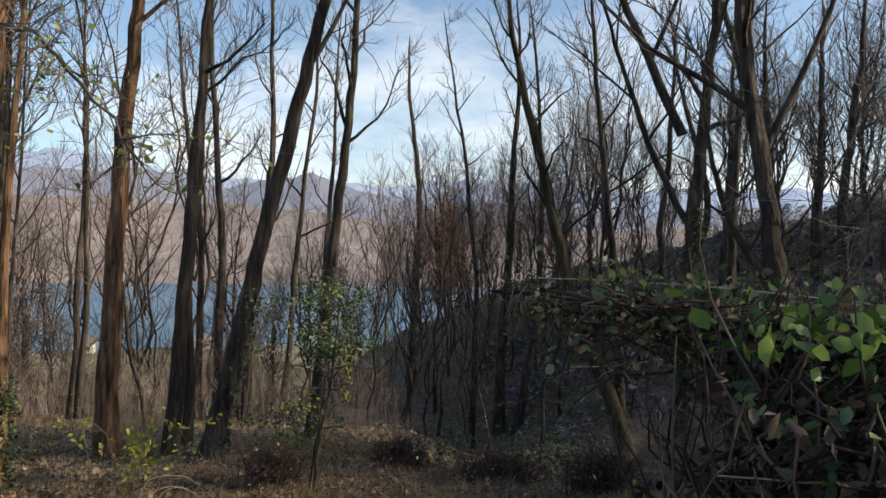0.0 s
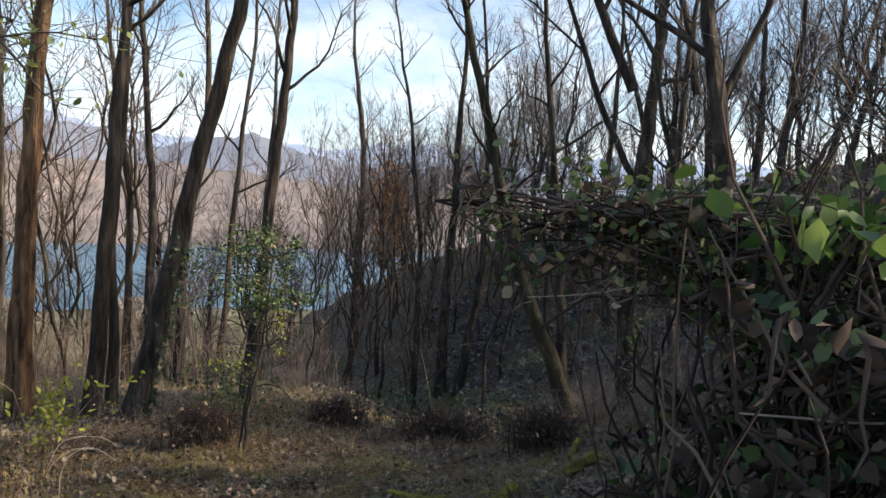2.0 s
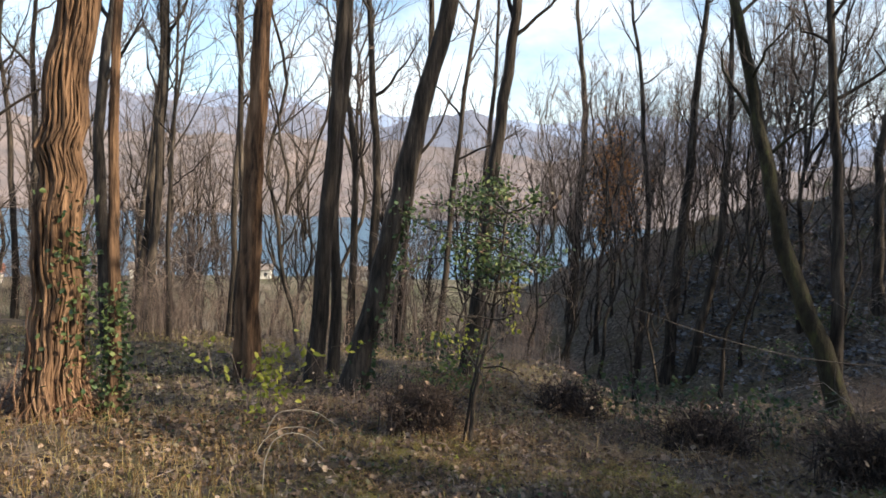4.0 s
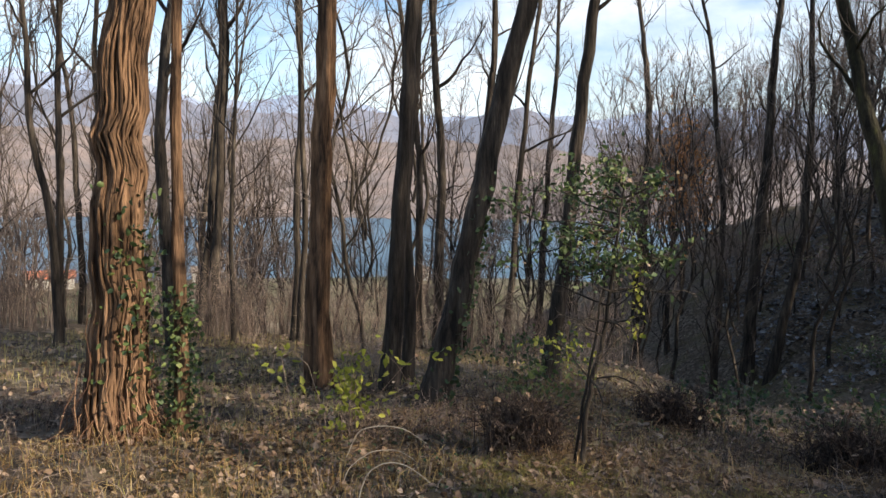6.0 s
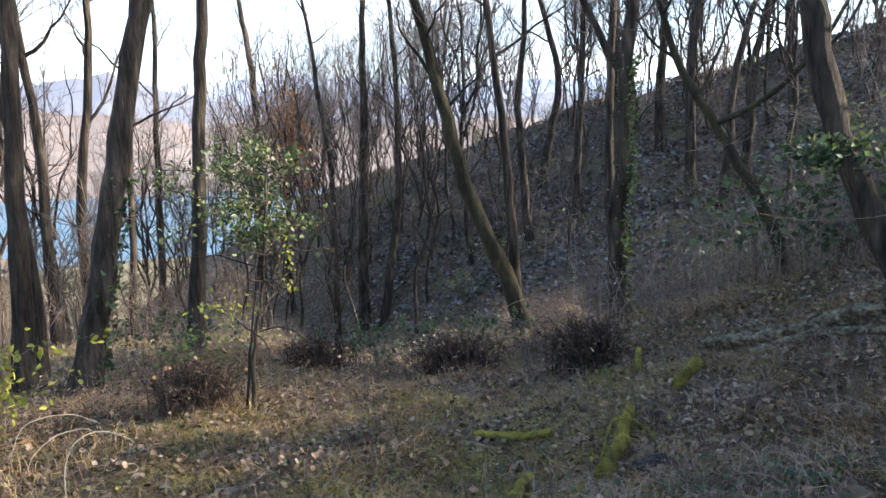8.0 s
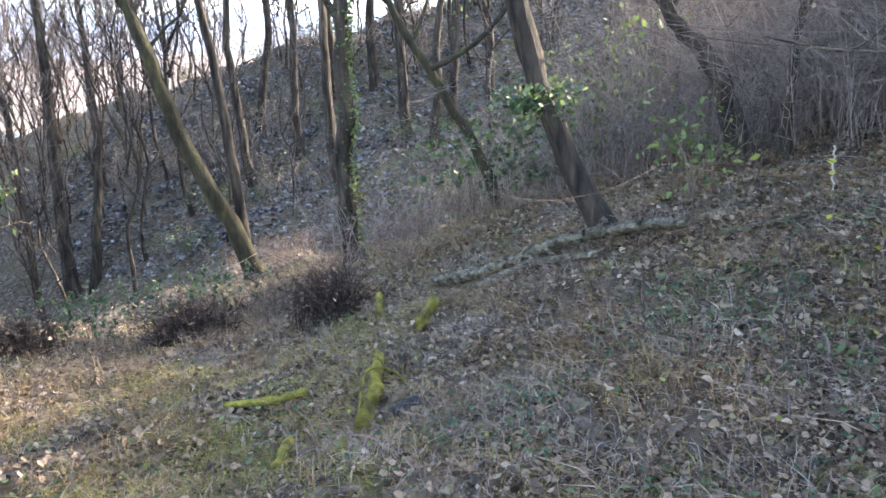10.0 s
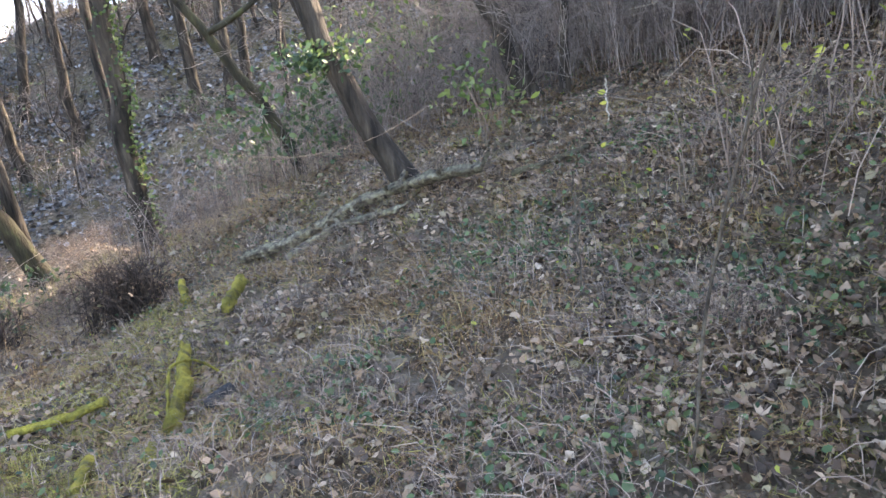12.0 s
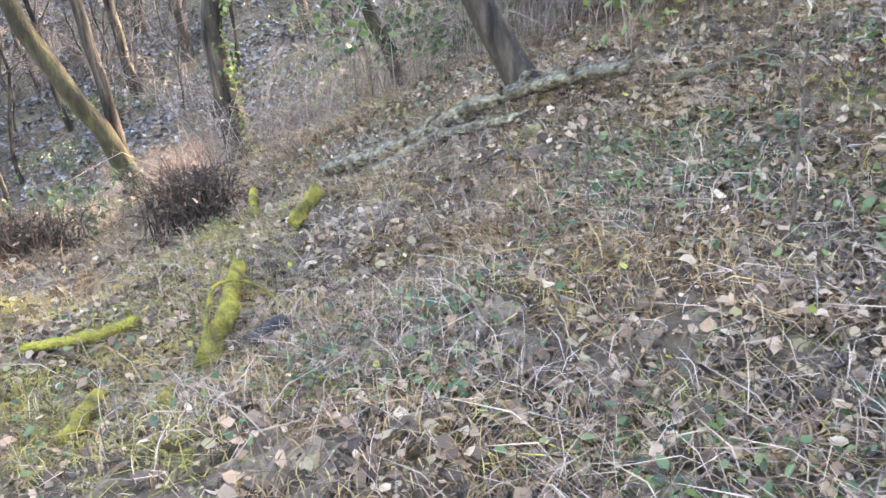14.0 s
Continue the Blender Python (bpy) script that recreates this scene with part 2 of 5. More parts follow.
class Tubes:
    """Many tapered tubes in one mesh."""

    def __init__(self):
        self.v, self.f, self.n = [], [], 0

    def batch(self, pts, rad, sides=3, rough=0.0):
        """pts (k, m, 3), rad (k, m)."""
        pts, rad = np.asarray(pts, float), np.asarray(rad, float)
        k, m, _ = pts.shape
        tan = np.gradient(pts, axis=1)
        tan /= np.linalg.norm(tan, axis=2, keepdims=True) + 1e-9
        mean = pts[:, -1] - pts[:, 0]
        ref = np.where(np.abs(mean[:, 2:3]) > 0.8 * (np.linalg.norm(mean, axis=1, keepdims=True) + 1e-9), [[1.0, 0.13, 0.0]], [[0.0, 0.0, 1.0]])
        a = np.cross(tan, ref[:, None, :])
        a /= np.linalg.norm(a, axis=2, keepdims=True) + 1e-9
        b = np.cross(tan, a)
        ang = np.arange(sides) * 2 * np.pi / sides
        r = rad[:, :, None] * np.ones(sides)
        if rough:
            ridge = RNG.normal(0, rough, (k, 1, sides)) + RNG.normal(0, rough * 0.6, (k, m, sides))
            r = r * (1 + ridge)
        ring = pts[:, :, None, :] + r[..., None] * (np.cos(ang)[:, None] * a[:, :, None, :] + np.sin(ang)[:, None] * b[:, :, None, :])
        self.v.append(ring.reshape(-1, 3))
        base = self.n + (np.arange(k) * m * sides)[:, None, None] + (np.arange(m - 1) * sides)[None, :, None]
        i, j = np.arange(sides), (np.arange(sides) + 1) % sides
        q = np.stack([base + i, base + j, base + j + sides, base + i + sides], -1)
        self.f.append(q.reshape(-1, 4))
        self.n += k * m * sides

    def one(self, pts, rad, sides=8, rough=0.0):
        self.batch(np.asarray(pts, float)[None], np.asarray(rad, float)[None], sides, rough)

    def mesh(self, name, material):
        return mesh_of(name, np.concatenate(self.v), np.concatenate(self.f), material)


def leaf_mesh(name, centre, size, material, flat=0.0, narrow=0.62, down=0.0):
    """Leaves of four facets each, folded along the midrib. flat: 1 lies on the ground, 0 any way up."""
    n = len(centre)
    size = np.broadcast_to(size, (n,))
    nrm = RNG.normal(size=(n, 3)) * (1 - flat * 0.8)
    nrm[:, 2] = np.abs(nrm[:, 2]) + flat * 1.2
    nrm /= np.linalg.norm(nrm, axis=1, keepdims=True)
    d = RNG.normal(size=(n, 3))
    d[:, 2] -= down * 2
    d -= nrm * np.sum(d * nrm, 1, keepdims=True)
    d /= np.linalg.norm(d, axis=1, keepdims=True) + 1e-9
    s = np.cross(nrm, d)
    L, W = size[:, None], (size * narrow * RNG.uniform(0.75, 1.2, n))[:, None] * 0.5
    curl = nrm * (size * RNG.uniform(-0.08, 0.25, n))[:, None]
    twist = nrm * (size * RNG.uniform(-0.15, 0.15, n))[:, None]
    jag = lambda: RNG.uniform(0.78, 1.22, (n, 1))
    v = np.stack([centre - d * L * 0.5, centre - d * L * 0.22 + s * W * 0.85 * jag() + curl, centre + d * L * 0.18 + s * W * jag() + curl + twist,
                  centre + d * L * 0.5 + curl * 0.6, centre + d * L * 0.16 - s * W * jag() + curl - twist, centre - d * L * 0.2 - s * W * 0.85 * jag() + curl, centre - nrm * L * 0.03], 1)
    f = np.array([[6, 0, 5], [6, 1, 0], [6, 2, 1], [6, 3, 2], [6, 4, 3], [6, 5, 4]])
    faces = (np.arange(n) * 7)[:, None, None] + f[None]
    return mesh_of(name, v.reshape(-1, 3), faces.reshape(-1, 3), material, smooth=False)


def ragged_leaves(name, centre, size, material, flat=0.5):
    """Dry fallen leaves with lobed, torn outlines and curled rims."""
    n, m = len(centre), 8
    nrm = RNG.normal(size=(n, 3)) * (1 - flat * 0.75)
    nrm[:, 2] = np.abs(nrm[:, 2]) + flat * 1.2
    nrm /= np.linalg.norm(nrm, axis=1, keepdims=True)
    d = np.cross(nrm, RNG.normal(size=(n, 3)))
    d /= np.linalg.norm(d, axis=1, keepdims=True) + 1e-9
    s = np.cross(nrm, d)
    a = np.linspace(0, 2 * np.pi, m, endpoint=False)[None] + RNG.normal(0, 0.16, (n, m))
    r = size[:, None] * 0.5 * RNG.uniform(0.45, 1.15, (n, m))
    wide = RNG.uniform(0.45, 0.85, (n, 1))
    rim = size[:, None] * (RNG.uniform(-0.1, 0.28, (n, 1)) * np.cos(a * 2) + RNG.uniform(-0.12, 0.2, (n, m)))
    v = centre[:, None] + d[:, None] * (np.cos(a) * r)[..., None] + s[:, None] * (np.sin(a) * r * wide)[..., None] + nrm[:, None] * rim[..., None]
    v = np.concatenate([v, centre[:, None]], 1)
    f = np.array([[m, k, (k + 1) % m] for k in range(m)])
    return mesh_of(name, v.reshape(-1, 3), ((np.arange(n) * (m + 1))[:, None, None] + f[None]).reshape(-1, 3), material, smooth=False)


# ---- the lie of the land ----
def step(a, b, x):
    u = np.clip((x - a) / (b - a), 0, 1)
    return u * u * (3 - 2 * u)


def soft(x, k):
    return k * np.logaddexp(0, x / k)


def land(x, y):
    x, y = np.asarray(x, float), np.asarray(y, float)
    z = -0.13 * np.minimum(y, 8) - (0.14 + 0.06 * step(-2, 2, x)) * np.maximum(y - 8, 0)
    xp = np.clip(x, 0, 3)
    z = z + (0.07 * xp * xp + 0.22 * np.maximum(x - 3, 0)) * (1 - step(5.2, 9.5 + 4.5 * step(2, 3.5, x), y))
    z = z - 0.4 * step(7.5, 10.5, y) * step(-2, 1, x) * (1 - step(1.5, 3.5, x))
    z = z - 0.22 * soft(y - 20, 2) * (1 - step(-2, 10, x))
    hill = -4.8 + 0.58 * (0.87 * x + 0.5 * y - 17) - 0.85 * soft(0.61 * x + 0.79 * y - 42, 3) - 0.012 * np.maximum(10 - x, 0) ** 2
    hill = hill + 0.25 * np.sin(0.5 * x + 0.2 * y) * np.sin(0.37 * y - 0.3 * x) + 0.12 * np.sin(1.3 * x - 0.6 * y) * np.sin(1.1 * y + 0.5)
    z = z + soft(hill - z, 0.6)
    near = np.exp(-((x / 25) ** 2 + (y / 30) ** 2))
    z = z + near * (0.035 * np.sin(2.1 * x + 0.7 * y) * np.sin(1.7 * y - 0.9 * x) + 0.022 * np.sin(5.3 * x + 1.1) * np.sin(4.7 * y + 0.4 * x))
    z = z + near * (0.055 * np.sin(1.9 * x + 0.8 * y + 1) * np.sin(2.7 * y - 1.3 * x) + 0.03 * np.sin(6.1 * x - 2.2 * y) * np.sin(5.2 * y + 1.7 * x + 0.6))
    on_hill = step(-4, 0, hill - z + 3) * step(12, 20, np.hypot(x, y))
    z = z + on_hill * (0.35 * np.sin(0.83 * x + 0.31 * y + 0.4) * np.sin(0.71 * y - 0.45 * x) + 0.16 * np.sin(2.3 * x + 1.1 * y) * np.sin(1.9 * y - 1.4 * x + 2))
    far = np.hypot(x, y)
    z = np.where(far > 90, np.minimum(z, 16 - 0.12 * (far - 90)), z)
    shelf = -28.9 - 4 * step(262, 285, far)
    return np.maximum(z, shelf)


def spread(lo, hi, fine_lo, fine_hi, fine, grow):
    a = list(np.arange(fine_lo, fine_hi, fine))
    s, x = fine, a[-1]
    while x < hi:
        s *= grow
        x += s
        a.append(x)
    s, x = fine, a[0]
    while x > lo:
        s *= grow
        x -= s
        a.insert(0, x)
    return np.array(a)


gx, gy = spread(-3500, 3500, -7, 8, 0.14, 1.06), spread(-3500, 3500, -3, 15, 0.14, 1.06)
GX, GY = np.meshgrid(gx, gy)
GZ = land(GX, GY)
clod = RNG.normal(0, 0.012, GZ.shape) * np.exp(-((GX / 14) ** 2 + (GY / 20) ** 2))
idx = np.arange(GZ.size).reshape(GZ.shape)
quads = np.stack([idx[:-1, :-1], idx[:-1, 1:], idx[1:, 1:], idx[1:, :-1]], -1).reshape(-1, 4)
ground = new("ground", mesh_of("ground", np.stack([GX, GY, GZ + clod], -1).reshape(-1, 3), quads, ground_material()))
tagged(ground, "woodland slope of brown soil, leaf litter and thin grass", "ground", kind="structure")

# lake, with the far shore and its hills
lake = new("water", mesh_of("water", [(-3400, -600, -30.2), (700, -600, -30.2), (700, 1150, -30.2), (-3400, 1150, -30.2)], [(0, 1, 2, 3)], water_material(), False))
tagged(lake, "calm blue lake below the wooded slope", "lake", kind="structure")


def range_of_hills(name, dist, crest, depth, wobble, seed, material, label):
    """A ridge round the viewer; crest gives degrees of height against degrees of bearing."""
    r = np.random.default_rng(seed)
    az = np.radians(np.linspace(-75, 60, 271))
    el = np.interp(np.degrees(az), *zip(*crest))
    ph = r.uniform(0, 6.28, 6)
    el = el + wobble * sum(np.sin(az * f + p) / (i + 1.5) for i, (f, p) in enumerate(zip((23, 41, 77, 131, 211, 333), ph)))
    rows = []
    for k in range(13):
        u = k / 12
        d = dist + depth * u
        h = -31 + (d * np.tan(np.radians(el)) + 31) * u ** 0.8
        rough = depth * 0.035 * np.sin(az * 60 + k * 1.7 + 2 * np.sin(az * 19 + k)) * math.sin(u * math.pi)
        rows.append(np.stack([(d + rough) * np.sin(az), (d + rough) * np.cos(az), h], -1))
    v = np.array(rows)
    i = np.arange(v.shape[0] * v.shape[1]).reshape(v.shape[:2])
    q = np.stack([i[:-1, :-1], i[:-1, 1:], i[1:, 1:], i[1:, :-1]], -1).reshape(-1, 4)
    return tagged(new(name, mesh_of(name, v.reshape(-1, 3), q, material)), label, "hills", kind="structure")


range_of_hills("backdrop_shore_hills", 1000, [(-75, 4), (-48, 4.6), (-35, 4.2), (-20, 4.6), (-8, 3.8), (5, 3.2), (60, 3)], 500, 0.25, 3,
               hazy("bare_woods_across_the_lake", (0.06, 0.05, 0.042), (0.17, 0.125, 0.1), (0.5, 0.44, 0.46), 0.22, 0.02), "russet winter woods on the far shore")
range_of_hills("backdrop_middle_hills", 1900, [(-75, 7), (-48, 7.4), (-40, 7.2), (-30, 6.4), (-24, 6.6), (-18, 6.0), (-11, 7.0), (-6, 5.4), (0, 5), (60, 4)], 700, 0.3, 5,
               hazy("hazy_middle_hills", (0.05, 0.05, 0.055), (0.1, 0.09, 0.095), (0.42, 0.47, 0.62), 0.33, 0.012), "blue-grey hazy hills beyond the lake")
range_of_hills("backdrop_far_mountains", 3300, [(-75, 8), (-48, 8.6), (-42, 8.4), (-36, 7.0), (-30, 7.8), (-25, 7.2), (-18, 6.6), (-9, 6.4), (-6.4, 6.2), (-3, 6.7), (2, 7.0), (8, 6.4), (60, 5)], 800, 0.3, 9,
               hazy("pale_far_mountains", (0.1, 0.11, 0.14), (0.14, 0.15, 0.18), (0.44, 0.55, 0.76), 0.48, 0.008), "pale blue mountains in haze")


# ---- trees ----
def children(rng, pts, count, length, pieces, lo=0.25, up=0.35, turn=0.9):
    """Side shoots of every path in pts: count each, with the given mean length."""
    k, m, _ = pts.shape
    v = rng.uniform(lo, 1.0, (k, count)) * (m - 1)
    i = np.minimum(v.astype(int), m - 2)
    fr = (v - i)[..., None]
    rows = np.arange(k)[:, None]
    a, b = pts[rows, i], pts[rows, i + 1]
    start = a + (b - a) * fr
    d = (b - a) / (np.linalg.norm(b - a, axis=2, keepdims=True) + 1e-9)
    d = d + rng.normal(0, turn * 0.6, d.shape)
    d[..., 2] += up
    d /= np.linalg.norm(d, axis=2, keepdims=True)
    ln = length * rng.uniform(0.5, 1.35, (k, count)) * (1.15 - 0.6 * v / (m - 1))
    start, d, ln = start.reshape(-1, 3), d.reshape(-1, 3), ln.reshape(-1)
    t = np.linspace(0, 1, pieces)
    kink = np.cumsum(rng.normal(0, 0.11, (len(start), pieces, 3)), axis=1)
    kink[:, 0] = 0
    out = start[:, None] + (d[:, None] * t[None, :, None] + kink * t[None, :, None]) * ln[:, None, None]
    out[..., 2] += (t ** 2)[None] * ln[:, None] * 0.12
    return out


def wander(rng, path, extra, n, amount, bend=0.0):
    """The given way of a trunk, carried on upwards by extra metres, as n points."""
    p = np.asarray(path, float)
    if extra > 0:
        d = p[-1] - p[-2]
        d = d / np.linalg.norm(d)
        for k in range(4):
            d = d + np.array([rng.normal(0, 0.045), rng.normal(0, 0.045), 0.22])
            d /= np.linalg.norm(d)
            p = np.vstack([p, p[-1] + d * extra / 4])
    s = np.concatenate([[0], np.cumsum(np.linalg.norm(np.diff(p, axis=0), axis=1))])
    t = np.linspace(0, s[-1], n)
    q = np.stack([np.interp(t, s, p[:, c]) for c in range(3)], 1)
    for _ in range(2):
        q[1:-1] = (q[:-2] + 2 * q[1:-1] + q[2:]) / 4
    w = rng.normal(0, amount, q.shape)
    w[0] = 0
    u = np.linspace(0, 1, n)
    for c in (0, 1):
        q[:, c] += bend * sum(np.sin(u * f + rng.uniform(0, 6.28)) / (k + 1) for k, f in enumerate((7, 13, 24))) * np.minimum(u * 6, 1)
    return q + w * [1, 1, 0.2]


def grow(seed, path, r0, extra, limbs=9, first=0.45, reach=2.2, fine=1.0, sides=12, rough=0.08, forks=(), flare=1.35, n=26, bend=0.0):
    rng = np.random.default_rng(seed)
    trunk, crown = Tubes(), Tubes()
    q = wander(rng, path, extra, n, r0 * 0.12, bend)
    u = np.linspace(0, 1, n)
    rad = r0 * ((1 - u) ** 0.75 * 0.92 + 0.1) * (1 + (flare - 1) * np.exp(-u * 22))
    trunk.one(q, rad, sides, rough)
    stems = [(q, rad)]
    for fpath, fr in forks:
        fq = wander(rng, fpath, extra * 0.8, 16, fr * 0.15, bend * 0.7)
        frad = fr * ((1 - np.linspace(0, 1, 16)) ** 0.75 * 0.92 + 0.08)
        trunk.one(fq, frad, max(6, sides - 3), rough)
        stems.append((fq, frad))
    limb_pts = []
    for si, (sq, srad) in enumerate(stems):
        m = len(sq)
        lo = first if si == 0 else 0.15
        for k in range(limbs if si == 0 else limbs // 2 + 1):
            v = (lo + (0.98 - lo) * ((k + rng.uniform(0, 0.8)) / max(1, limbs if si == 0 else limbs // 2 + 1))) * (m - 1)
            i = min(int(v), m - 2)
            s = sq[i] + (sq[i + 1] - sq[i]) * (v - i)
            az, el = k * 2.4 + rng.uniform(-0.5, 0.5), radians(rng.uniform(25, 62))
            d = np.array([math.cos(az) * math.cos(el), math.sin(az) * math.cos(el), math.sin(el)])
            ln = reach * (1.2 - 0.75 * v / (m - 1)) * rng.uniform(0.6, 1.25)
            t = np.linspace(0, 1, 7)
            kink = np.cumsum(rng.normal(0, 0.07, (7, 3)), axis=0)
            kink[0] = 0
            lp = s + (d * t[:, None] + kink * t[:, None]) * ln
            lp[:, 2] += t ** 2 * ln * 0.3
            lr = min(srad[i] * 0.55, 0.012 + 0.02 * ln)
            trunk.one(lp, lr * (1 - 0.78 * t), 6, 0.04)
            limb_pts.append(lp)
    lp = np.array(limb_pts)
    nb = max(2, int(6 * fine))
    br = children(rng, lp, nb, reach * 0.42, 4, 0.2)
    crown.batch(br, np.linspace(0.011, 0.005, 4)[None] * np.ones((len(br), 1)) * (0.7 + r0 * 2.5), 3)
    tw = children(rng, br, max(2, int(5 * fine)), reach * 0.22, 3, 0.25)
    crown.batch(tw, np.linspace(0.0055, 0.0026, 3)[None] * np.ones((len(tw), 1)), 3)
    top = children(rng, q[None, int(n * 0.6):], int(10 * fine) + 4, reach * 0.6, 5, 0.0)
    crown.batch(top, np.linspace(0.014, 0.004, 5)[None] * np.ones((len(top), 1)) * (0.7 + r0 * 2), 4)
    crown.batch(children(rng, top, int(5 * fine) + 1, reach * 0.22, 3, 0.25), np.tile(np.linspace(0.005, 0.0026, 3), (len(top) * (int(5 * fine) + 1), 1)), 3)
    return trunk, crown, q, rad


def root_empty(name, at):
    ob = new(name)
    ob.empty_display_size = 0.2
    ob.matrix_world = pose(*at)
    return ob


def tree(seed, path, r0, extra, label, bark=BARK, group="bare trees", **kw):
    path = np.array(path, float)
    base = path[0].copy()
    base[2] = float(land(base[0], base[1]))
    local = path - base
    local[0, 2] = -0.12
    forks = [(np.array(fp, float) - base, fr) for fp, fr in kw.pop("forks", ())]
    trunk, crown, q, rad = grow(seed, local, r0, extra, forks=forks, **kw)
    top = root_empty("tree", base)
    part("trunk", trunk.mesh("trunk", bark), top)
    part("crown", crown.mesh("crown", TWIG), top, "bare twigs")
    tagged(top, label, "tree", group)
    return top, q, rad


def around(q, rad, n, lo, hi, out=0.03, side=None):
    """Places on the skin of a trunk between two shares of its length."""
    u = RNG.uniform(lo, hi, n) * (len(q) - 1)
    i = np.minimum(u.astype(int), len(q) - 2)
    c = q[i] + (q[i + 1] - q[i]) * (u - i)[:, None]
    a = RNG.uniform(0, 2 * np.pi, n) if side is None else RNG.normal(side, 0.7, n)
    r = rad[i] + np.abs(RNG.normal(0, out, n))
    return c + np.stack([np.cos(a) * r, np.sin(a) * r, RNG.normal(0, 0.02, n)], 1)


